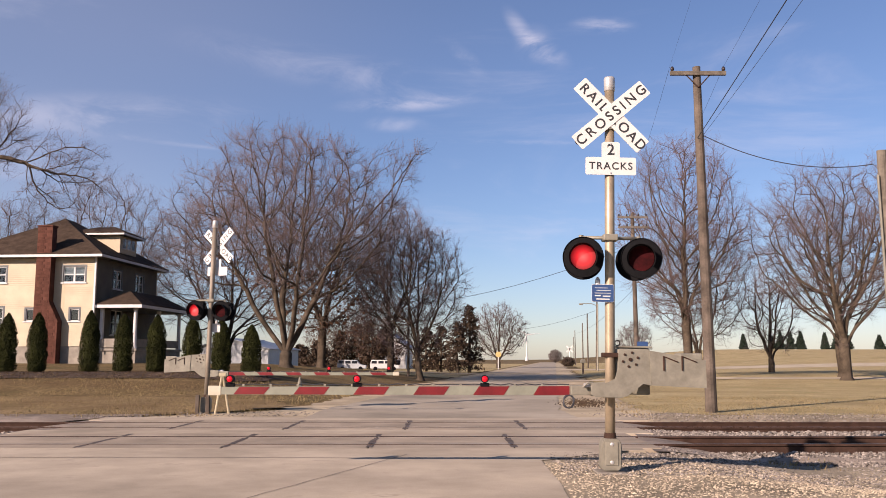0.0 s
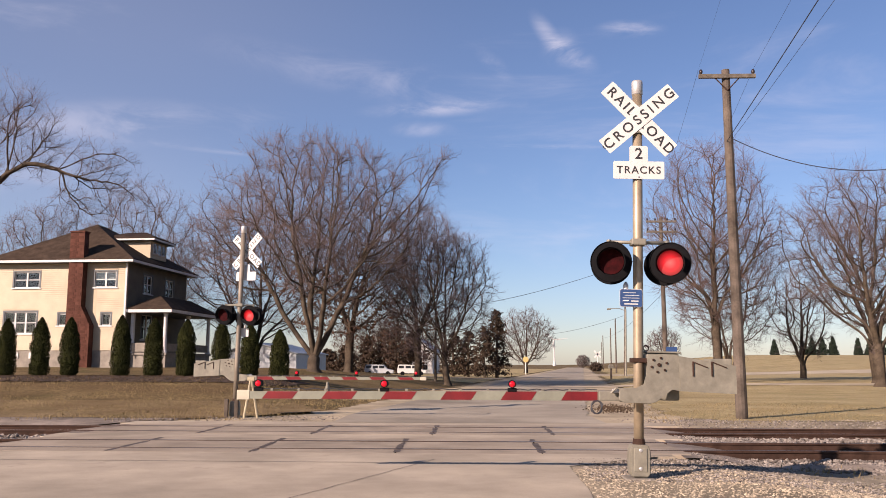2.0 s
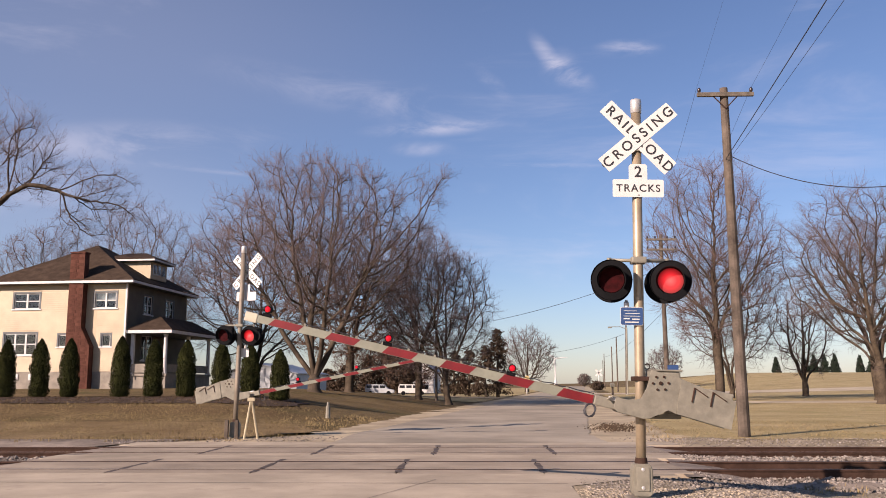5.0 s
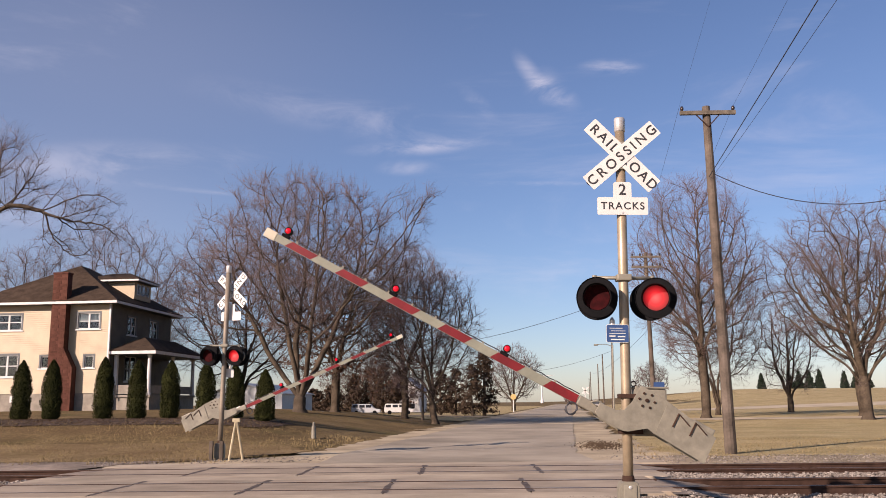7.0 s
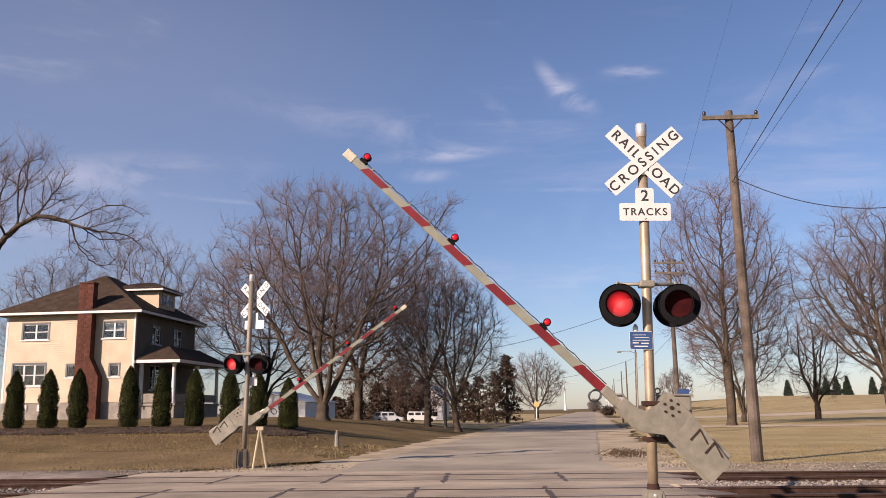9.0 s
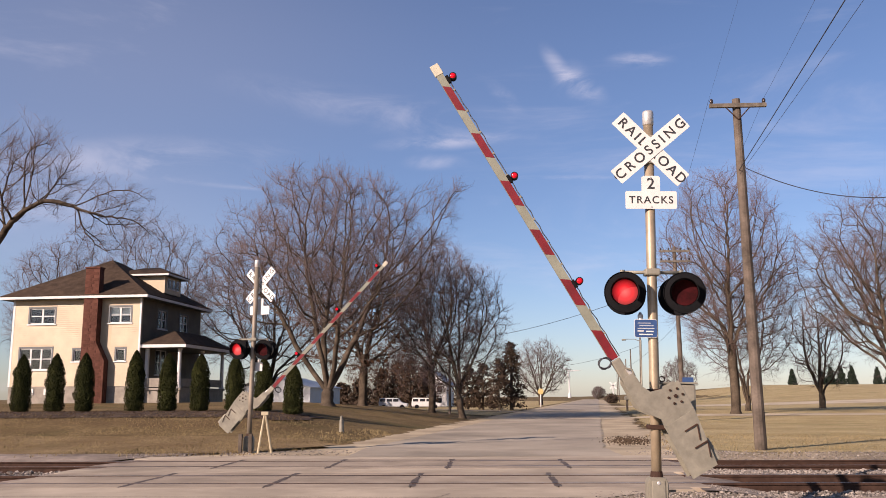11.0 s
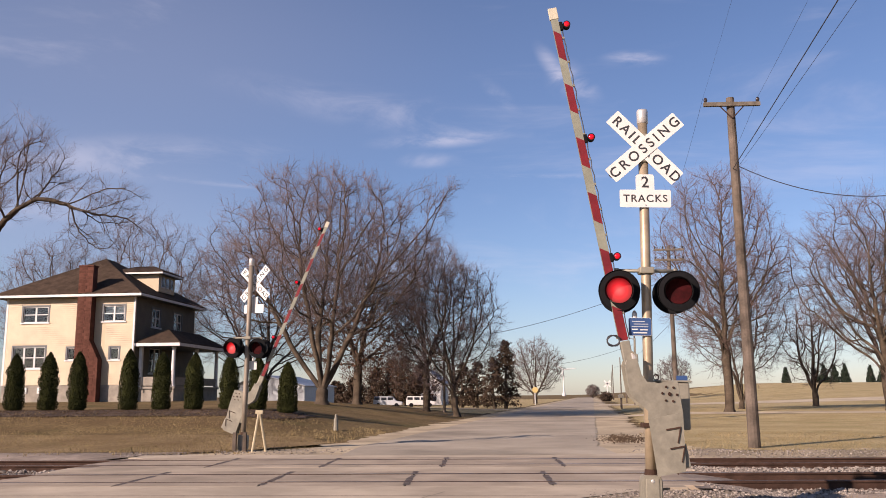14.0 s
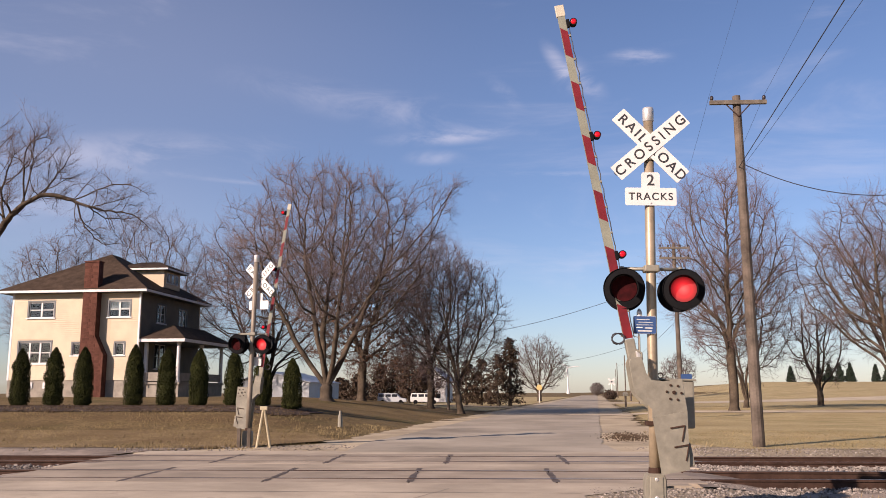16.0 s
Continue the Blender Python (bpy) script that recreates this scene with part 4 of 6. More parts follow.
utility_pole(7.47, 24.2, 9.95, -0.05, ((9.72, 1.62),), "tall weathered timber utility pole with a single crossarm", 0.165)
second_pole = utility_pole(11.24, 50, 10.0, -0.05, ((9.75, 1.75), (9.15, 1.75)), "timber utility pole with two crossarms", 0.15)
for x, y, h in ((20.6, 116, 9.2), (25.2, 150, 9.4), (29.2, 180, 9.0), (34.5, 225, 9.0), (44, 290, 9.0)):
    utility_pole(x, y, h, 0.25 if y == 116 else 0.0, (), "distant bare timber utility pole", 0.14)

bm = bm_new()
prism(bm, round_rect(0.62, 0.42, 0.03), -0.2, -0.18)
plate_ = part("roadside_plate", bm, M_BLUE, second_pole, "small blue plate")
plate_.location = (0.3, 0, 2.25)
utility_pole(-2.65, 66, 5.6, 0.0, (), "short timber service pole among the trees", 0.11)
street_lamp = thing("street_lamp", "grey street lamp on a slim leaning pole", "street lamp", pose(19.3, 108, height(19.3, 108)))
bm = bm_new()
tube(bm, [(0, 0, -0.2), (0.2, 0, 8.3)], [0.11, 0.08], 8)
part("pole", bm, M_GALV, street_lamp)
bm = bm_new()
tube(bm, [(0.2, 0, 8.1), (-0.6, 0, 8.4), (-1.7, 0, 8.4)], [0.04, 0.04, 0.04], 6)
part("bracket", bm, M_GALV, street_lamp)
bm = bm_new()
box(bm, (-1.9, 0, 8.33), (0.5, 0.25, 0.2), 0.06)
part("lamp_head", bm, M_GALV, street_lamp)

box_pole = thing("meter_pole", "weathered timber pole carrying pale metal meter boxes and a conduit", "utility pole", pose(12.05, 23.0, -0.05))
bm = bm_new()
tube(bm, [(0, 0, -0.3), (0, 0, 3.5), (0, 0, 7.2)], [0.16, 0.145, 0.13], 12)
part("shaft", bm, M_GREYWOOD, box_pole)
bm = bm_new()
tube(bm, [(-0.15, -0.1, 1.9), (-0.17, -0.1, 4), (-0.19, -0.1, 6.5)], [0.035] * 3, 8)
part("conduit", bm, M_GALV, box_pole)
for zc, hh, ww in ((1.05, 1.1, 0.4), (1.95, 0.45, 0.34)):
    bm = bm_new()
    box(bm, (-0.02, -0.26, zc), (ww, 0.2, hh), 0.02)
    part("meter_box", bm, M_WHITEPAINT, box_pole, "pale metal box")


def wire(p0, p1, sag, r=0.012, label="thin black overhead wire"):
    p0, p1 = Vector(p0), Vector(p1)
    bm = bm_new()
    n = 24
    pts = [p0.lerp(p1, k / n) - Vector((0, 0, sag * 4 * (k / n) * (1 - k / n))) for k in range(n + 1)]
    tube(bm, pts, [r] * (n + 1), 5, False)
    tagged(part("overhead_wire", bm, M_WIRE), label, "wire", "overhead wires")


wire((7.36, 24.2, 7.8), (4.4, -6, 9.5), 0.1, 0.011)
wire((7.38, 24.2, 7.7), (4.75, -6, 9.3), 0.25, 0.005)
wire((8.16, 24.07, 9.9), (3.4, -6, 9.9), 0.3, 0.0035)
wire((6.6, 24.07, 9.9), (1.6, -6, 9.9), 0.3, 0.002)
wire((7.45, 24.2, 7.95), (11.75, 22.9, 6.75), 0.42, 0.013)
wire((8.16, 24.07, 9.9), (12.0, 49.9, 9.55), 0.35, 0.004)
wire((6.6, 24.07, 9.9), (10.4, 49.9, 9.55), 0.35, 0.004)
wire((11.2, 50, 8.1), (-4.5, 78, 6.4), 0.8, 0.016)
wire((11.2, 50, 5.6), (18.0, 116, 5.0), 0.5, 0.01)
wire((20.6, 116, 8.0), (2.0, 125, 5.8), 1.2, 0.02)
wire((-11, 62, 7.0), (-17.5, 58, 6.2), 0.4, 0.012)

# ---- the cream house ----
HZ = 1.72
house = thing("house", "two-storey cream lap-sided house with brown hip roof and brick chimney", "house", pose(-21.55, 53.0, HZ, 0, 0, -4.5))
W_, D_, H_ = 8.72, 9.2, 6.05


def on_house(name, bm, mat, label="", parent=None):
    return part(name, bm, mat, parent or house, label)


def wall_with_holes(bm, x0, x1, z0, z1, holes, thick, place):
    """A wall in its own plane with rectangular holes; place maps (u, depth, z) to the house."""
    us = sorted({x0, x1, *[h[0] for h in holes], *[h[1] for h in holes]})
    zs = sorted({z0, z1, *[h[2] for h in holes], *[h[3] for h in holes]})
    for a, b in zip(us, us[1:]):
        for c, d in zip(zs, zs[1:]):
            mu, mz = (a + b) / 2, (c + d) / 2
            if any(h[0] < mu < h[1] and h[2] < mz < h[3] for h in holes):
                continue
            v = [bm.verts.new(place(u, dep, z)) for dep in (0, thick) for u, z in ((a, c), (b, c), (b, d), (a, d))]
            for f in ((0, 1, 2, 3), (7, 6, 5, 4), (0, 4, 5, 1), (1, 5, 6, 2), (2, 6, 7, 3), (3, 7, 4, 0)):
                bm.faces.new([v[i] for i in f])
    bmesh.ops.remove_doubles(bm, verts=bm.verts, dist=0.0005)


def window(place, u0, u1, z0, z1, sashes, rails=True, curtain=False):
    """Dark frame, white sash bars and glass set in the wall."""
    def slab(name, a, b, c, d, dep0, dep1, mat, parent, label=""):
        bm = bm_new()
        v = [bm.verts.new(place(u, dep, z)) for dep in (dep0, dep1) for u, z in ((a, c), (b, c), (b, d), (a, d))]
        for f in ((0, 1, 2, 3), (7, 6, 5, 4), (0, 4, 5, 1), (1, 5, 6, 2), (2, 6, 7, 3), (3, 7, 4, 0)):
            bm.faces.new([v[i] for i in f])
        return on_house(name, bm, mat, label, parent)
    t = 0.11
    frame_ = slab("window", u0 - t, u1 + t, z1, z1 + t, -0.03, 0.06, M_TRIM, None, "dark grey window casing with white sashes")
    slab("casing", u0 - t, u0, z0, z1, -0.028, 0.06, M_TRIM, frame_)
    slab("casing", u1, u1 + t, z0, z1, -0.028, 0.06, M_TRIM, frame_)
    slab("sill", u0 - t - 0.04, u1 + t + 0.04, z0 - 0.08, z0, -0.07, 0.06, M_WHITEPAINT, frame_)
    w = (u1 - u0) / sashes
    for k in range(sashes):
        a, b = u0 + k * w, u0 + (k + 1) * w
        slab("pane", a + 0.01, b - 0.01, z0 + 0.01, z1 - 0.01, 0.07, 0.085, M_PANE, frame_)
        s = 0.055
        for (p, q, r_, s_) in ((a, a + s, z0, z1), (b - s, b, z0, z1), (a + s, b - s, z0, z0 + s), (a + s, b - s, z1 - s, z1)):
            slab("sash_bar", p, q, r_, s_, 0.03, 0.068, M_WHITEPAINT, frame_)
        if rails:
            mid = (z0 + z1) / 2
            slab("sash_bar", a + s, b - s, mid - 0.025, mid + 0.03, 0.032, 0.066, M_WHITEPAINT, frame_)
        if curtain:
            slab("curtain", a + 0.05, b - 0.05, z0 + (z1 - z0) * 0.45, z1 - 0.05, 0.12, 0.13, M_CURTAIN, frame_)
    return frame_


# house axes: the corner towards the road and the tracks is the origin; the front wall runs to -x, the side wall to +y
front = lambda u, d, z: (-u, d, z)
side = lambda u, d, z: (-d, u, z)
back = lambda u, d, z: (-u, D_ - d, z)
far_side = lambda u, d, z: (-W_ + d, u, z)
F0 = 0.55
front_w = [(0.72, 2.12, 4.50, 5.50, 2, True), (5.85, 7.55, 4.50, 5.50, 2, False), (0.98, 1.55, 2.10, 2.85, 1, False), (3.82, 4.40, 2.10, 2.85, 1, False), (5.90, 8.05, 1.60, 2.95, 3, False)]
side_w = [(2.3, 3.5, 4.3, 5.5, 2, False), (5.6, 6.9, 4.3, 5.5, 2, False), (2.2, 3.8, 1.3, 2.9, 2, False)]
for name, u1, holes, place in (("wall", W_, front_w, front), ("wall", D_, side_w, side), ("wall", W_, [], back), ("wall", D_, [], far_side)):
    lo = 0.0 if place in (front, back) else 0.16
    bm = bm_new()
    wall_with_holes(bm, lo, u1 - lo, F0, H_, [h[:4] for h in holes], 0.16, place)
    # the wall towards the road has darker siding than the other three
    on_house("wall", bm, M_DARKSIDING if place is side else M_SIDING, "dark olive-brown lap siding" if place is side else "cream lap siding")
    bm = bm_new()
    wall_with_holes(bm, lo + 0.03, u1 - lo - 0.03, -0.6, F0, [], 0.2, lambda u, d, z, p=place: p(u, d + 0.03, z))
    on_house("foundation", bm, M_FOUND, "pale rendered foundation")
    for u0_, u1_, z0_, z1_, n_, cur_ in holes:
        window(place, u0_, u1_, z0_, z1_, n_, n_ > 1, cur_)
# overlapping boards, each a wedge with a shadow line below it
for u1, holes, place in ((W_, front_w + [(2.05, 3.62, -1, 9, 0, 0)], front), (D_, side_w, side)):
    bm = bm_new()
    z = F0
    while z < H_ - 0.1:
        cuts = sorted((h[0] - 0.12, h[1] + 0.12) for h in holes if h[2] - 0.15 < z + 0.07 and h[3] + 0.12 > z)
        u = 0.13
        for c0, c1 in cuts + [(u1 - 0.13, u1)]:
            if c0 - u > 0.05:
                p = [bm.verts.new(place(*q)) for q in ((u, -0.024, z), (c0, -0.024, z), (c0, -0.002, z + 0.128), (u, -0.002, z + 0.128), (u, 0.01, z), (c0, 0.01, z))]
                bm.faces.new((p[0], p[1], p[2], p[3]))
                bm.faces.new((p[4], p[5], p[1], p[0]))
            u = max(u, c1)
        z += 0.13
    part("lap_siding", bm, M_DARKSIDING if place is side else M_SIDING, house, "overlapping boards", kind="stuff")
# one solid block; the shade of the rooms is put into its near-black colour
bm = bm_new()
box(bm, (-W_ / 2, D_ / 2, 3.0), (W_ - 0.7, D_ - 0.7, 5.6))
on_house("interior", bm, M_INTERIOR, "near-black block standing for the dim rooms")
for u in (5.9, 3.2, 7.3):
    bm = bm_new()
    box(bm, (-u, 0.01, 0.22), (0.7, 0.08, 0.38), 0.01)
    on_house("basement_window", bm, M_WHITEPAINT)
for u, d in ((0.06, -0.012), (W_ - 0.06, -0.012)):
    bm = bm_new()
    box(bm, (-u, d, H_ / 2 + 0.27), (0.13, 0.03, H_ - 0.55))
    on_house("corner_board", bm, M_WHITEPAINT)
bm = bm_new()
tube(bm, [(0.02, -0.09, 0.4), (0.02, -0.09, H_ - 0.2), (0.1, -0.3, H_ + 0.02)], [0.04] * 3, 8)
on_house("downpipe", bm, M_WHITEPAINT)


def hip_roof(parent_label, x0, x1, y0, y1, z, rise, ridge, over, fascia=0.2, axis="x"):
    """A hip roof with a soffit and fascia; ridge: its length."""
    ax0, ax1, ay0, ay1 = x0 - over, x1 + over, y0 - over, y1 + over
    cx, cy = (ax0 + ax1) / 2, (ay0 + ay1) / 2
    bm = bm_new()
    c = [bm.verts.new(p) for p in ((ax0, ay0, z + fascia), (ax1, ay0, z + fascia), (ax1, ay1, z + fascia), (ax0, ay1, z + fascia))]
    lo = [bm.verts.new(p) for p in ((ax0, ay0, z + fascia - 0.05), (ax1, ay0, z + fascia - 0.05), (ax1, ay1, z + fascia - 0.05), (ax0, ay1, z + fascia - 0.05))]
    if axis == "x":
        r = [bm.verts.new((cx - ridge / 2, cy, z + rise)), bm.verts.new((cx + ridge / 2, cy, z + rise))]
        fs = ((c[0], c[1], r[1], r[0]), (c[2], c[3], r[0], r[1]), (c[1], c[2], r[1]), (c[3], c[0], r[0]))
    else:
        r = [bm.verts.new((cx, cy - ridge / 2, z + rise)), bm.verts.new((cx, cy + ridge / 2, z + rise))]
        fs = ((c[1], c[2], r[1], r[0]), (c[3], c[0], r[0], r[1]), (c[0], c[1], r[0]), (c[2], c[3], r[1]))
    for f in fs:
        bm.faces.new(f)
    for k in range(4):
        bm.faces.new((c[k], c[(k + 1) % 4], lo[(k + 1) % 4], lo[k]))
    bm.faces.new(lo)
    roof = on_house("roof", bm, M_SHINGLE, "brown asphalt shingle hip roof")
    bm = bm_new()
    t = 0.03
    for (p, q) in (((ax0, ay0 + t), (ax1, ay0 + t)), ((ax0, ay1 - t), (ax1, ay1 - t)), ((ax0 + t, ay0 + 2 * t), (ax0 + t, ay1 - 2 * t)), ((ax1 - t, ay0 + 2 * t), (ax1 - t, ay1 - 2 * t))):
        mx, my = (p[0] + q[0]) / 2, (p[1] + q[1]) / 2
        box(bm, (mx, my, z + fascia / 2 - 0.03), (max(2 * t, abs(q[0] - p[0])), max(2 * t, abs(q[1] - p[1])), fascia - 0.05))
    on_house("fascia", bm, M_WHITEPAINT, "white painted eaves board", roof)
    bm = bm_new()
    box(bm, (cx, cy, z - 0.015), (ax1 - ax0 - 0.12, ay1 - ay0 - 0.12, 0.02))
    on_house("soffit", bm, M_TRIM, "", roof)
    return roof


hip_roof("main", -W_, 0, 0, D_, H_, 3.15, 1.2, 0.62, axis="y")
# dormer towards the road
bm = bm_new()
box(bm, (-1.3, 4.6, 7.35), (2.3, 2.5, 1.15))
dormer = on_house("dormer", bm, M_SIDING, "small cream roof dormer")
for k in range(3):
    bm = bm_new()
    box(bm, (-0.135, 3.95 + 0.65 * k, 7.45), (0.05, 0.52, 0.75), 0.01)
    w_ = on_house("dormer_window", bm, M_WHITEPAINT, "", dormer)
for k in range(3):
    bm = bm_new()
    box(bm, (-0.105, 3.95 + 0.65 * k, 7.45), (0.03, 0.38, 0.6))
    on_house("dormer_pane", bm, M_GLASS, "dark glass", dormer)
hip_roof("dormer", -3.35, -0.15, 3.35, 5.85, 7.93, 0.75, 1.3, 0.45, 0.16)
# chimney, broad below and narrow above
bm = bm_new()
prism(bm, [(-3.62, -0.6), (-2.05, -0.6), (-2.05, 2.1), (-2.68, 3.3), (-2.68, 7.95), (-3.62, 7.95)], -0.55, 0.0)
chim = on_house("chimney", bm, M_BRICK, "red brick chimney, broad at its foot")
bm = bm_new()
box(bm, (-3.15, -0.275, 7.99), (1.04, 0.65, 0.1), 0.02)
on_house("chimney_cap", bm, M_BRICK, "", chim)
bk_me = None
brick_rng = random.Random(3)
for r in range(42):
    z = -0.3 + r * 0.198
    right = -2.05 if z < 2.1 else (-2.05 - (z - 2.1) * 0.525 if z < 3.3 else -2.68)
    x = -3.62 + (0.11 if r % 2 else 0.0)
    while x + 0.43 < right:
        if bk_me is None:
            bm = bm_new()
            box(bm, (0, 0, 0), (0.42, 0.02, 0.17))
            ob = on_house("brick", bm, M_BRICK, "", chim)
            bk_me = ob.data
        else:
            ob = new("brick", bk_me)
            ob.parent = chim
        ob.location = (x + 0.22, -0.553 - brick_rng.uniform(0, 0.003), z)
        x += 0.445
# porch towards the road
PW = 2.6
bm = bm_new()
box(bm, (PW / 2, 4.1, 0.35), (PW, 7.4, 0.14), 0.01)
porch = on_house("porch_floor", bm, M_FOUND, "pale porch deck")
bm = bm_new()
box(bm, (PW / 2, 4.1, -0.1), (PW - 0.2, 7.2, 0.8))
on_house("porch_base", bm, M_FOUND, "", porch)
for y in (0.55, 4.1, 7.6):
    bm = bm_new()
    tube(bm, [(PW - 0.2, y, 0.4), (PW - 0.2, y, 0.55), (PW - 0.2, y, 0.56), (PW - 0.2, y, 2.75), (PW - 0.2, y, 2.78), (PW - 0.2, y, 2.92)], [0.17, 0.17, 0.13, 0.11, 0.15, 0.15], 14)
    on_house("porch_column", bm, M_WHITEPAINT, "white porch column", porch)
bm = bm_new()
box(bm, (0.25, 0.55, 1.66), (0.2, 0.2, 2.5))
on_house("porch_column", bm, M_WHITEPAINT, "white porch column", porch)
bm = bm_new()
box(bm, (PW / 2, 0.45, 0.75), (PW - 0.5, 0.1, 0.55), 0.01)
on_house("porch_rail", bm, M_FOUND, "", porch)
bm = bm_new()
box(bm, (PW - 0.2, 4.1, 0.75), (0.1, 6.9, 0.5), 0.01)
on_house("porch_rail", bm, M_FOUND, "", porch)
hip_roof("porch", 0.4, PW, 0.4, 7.8, 2.92, 1.15, 5.0, 0.4, 0.24, axis="y")
bm = bm_new()
box(bm, (0.01, 4.4, 1.6), (0.06, 1.0, 2.1), 0.01)
on_house("front_door", bm, M_TRIM, "dark front door")

# ---- trees ----
def unit(v):
    return v / np.maximum(np.linalg.norm(v, axis=-1, keepdims=True), 1e-9)


def colonise(rng, goals, pos, parent, heads, step, kill, rounds, inertia, rise):
    """Branches grow step by step towards the goals nearest to them; a goal that is reached is gone."""
    P, D, PA = np.array(pos), np.array(heads), np.array(parent)
    last, shoots = np.zeros(P.shape), np.zeros(len(P), int)
    best = np.full(len(goals), 1e9)
    who = np.zeros(len(goals), int)
    first = 0
    for _ in range(rounds):
        fresh = P[first:]
        if not len(fresh):
            break
        d = np.linalg.norm(goals[:, None] - fresh[None], axis=2)
        i = d.argmin(1)
        dm = d[np.arange(len(goals)), i]
        nearer = dm < best
        best[nearer], who[nearer] = dm[nearer], i[nearer] + first
        alive = best > kill
        goals, best, who = goals[alive], best[alive], who[alive]
        if not len(goals):
            break
        pull = np.zeros((len(P), 3))
        np.add.at(pull, who, unit(goals - P[who]))
        tips = np.unique(who)
        d = unit(unit(pull[tips]) + inertia * D[tips] + rng.normal(0, 0.16, (len(tips), 3)) + np.array((0, 0, rise)))
        q = P[tips] + d * step
        # a branch never sends two shoots the same way
        free = (np.sum(d * last[tips], axis=1) < 0.86) & (shoots[tips] < 3)
        last[tips[free]] = d[free]
        shoots[tips[free]] += 1
        first, k = len(P), int(free.sum())
        last, shoots = np.concatenate((last, np.zeros((k, 3)))), np.concatenate((shoots, np.zeros(k, int)))
        P, D, PA = np.concatenate((P, q[free])), np.concatenate((D, d[free])), np.concatenate((PA, tips[free]))
    return P, PA, D


def branch_skin(P, PA, R, sides):
    """Tapered tubes along every branch of the skeleton, as triangles."""
    n = len(P)
    kids = [[] for _ in range(n)]
    for i in range(1, n):
        kids[PA[i]].append(i)
    V, F, ring_of = [], [], {}
    an = np.arange(sides) * 2 * math.pi / sides
    cs, sn = np.cos(an)[:, None], np.sin(an)[:, None]
    ref = np.array((0.21, 0.93, 0.08))

    def ring(p, d, r):
        u = np.cross(d, ref)
        u /= max(1e-6, np.linalg.norm(u))
        w = np.cross(d, u)
        V.append(p + r * (u * cs + w * sn))
        return len(V) - 1

    stack = [(0, ring(P[0], np.array((0, 0, 1.0)), R[0] * 1.5))]
    quads = []
    while stack:
        i, at = stack.pop()
        ks = sorted(kids[i], key=lambda k: -R[k])
        for m, k in enumerate(ks):
            d = P[k] - P[i]
            d = d / max(1e-6, np.linalg.norm(d))
            a = at if m == 0 else ring(P[i], d, min(R[i] * 0.9, R[k] * 1.15))
            if kids[k]:
                nx = max(kids[k], key=lambda z: R[z])
                e = P[nx] - P[k]
                d2 = d + e / max(1e-6, np.linalg.norm(e))
                d2 /= max(1e-6, np.linalg.norm(d2))
            else:
                d2 = d
            b = ring(P[k], d2, R[k] * (0.6 if not kids[k] else 1.0))
            quads.append((a, b))
            stack.append((k, b))
    q = np.array(quads) * sides
    j = np.arange(sides)
    j2 = (j + 1) % sides
    A, B = q[:, :1], q[:, 1:]
    tri = np.concatenate((np.stack((A + j, A + j2, B + j2), -1).reshape(-1, 3), np.stack((A + j, B + j2, B + j), -1).reshape(-1, 3)))
    return np.concatenate(V), tri


def spikes(base, tip, r):
    """Slender three-sided twigs from base to tip."""
    d = unit(tip - base)
    u = unit(np.cross(d, np.array((0.3, 0.2, 0.93))))
    w = np.cross(d, u)
    V = np.stack((base + u * r[:, None], base + (-0.5 * u + 0.87 * w) * r[:, None], base + (-0.5 * u - 0.87 * w) * r[:, None], tip), 1)
    k = (np.arange(len(base)) * 4)[:, None, None]
    return V.reshape(-1, 3), (k + np.array(((0, 1, 3), (1, 2, 3), (2, 0, 3)))[None]).reshape(-1, 3)


def fast_mesh(name, V, F, mat, parent, label=""):
    me = bpy.data.meshes.new(name)
    me.vertices.add(len(V))
    me.vertices.foreach_set("co", V.astype(np.float32).ravel())
    me.loops.add(F.size)
    me.loops.foreach_set("vertex_index", F.astype(np.int32).ravel())
    me.polygons.add(len(F))
    me.polygons.foreach_set("loop_start", (np.arange(len(F)) * F.shape[1]).astype(np.int32))
    me.polygons.foreach_set("use_smooth", np.ones(len(F), bool))
    me.update(calc_edges=True)
    me.materials.append(mat)
    ob = new(name, me)
    ob.parent = parent
    return tagged(ob, label)


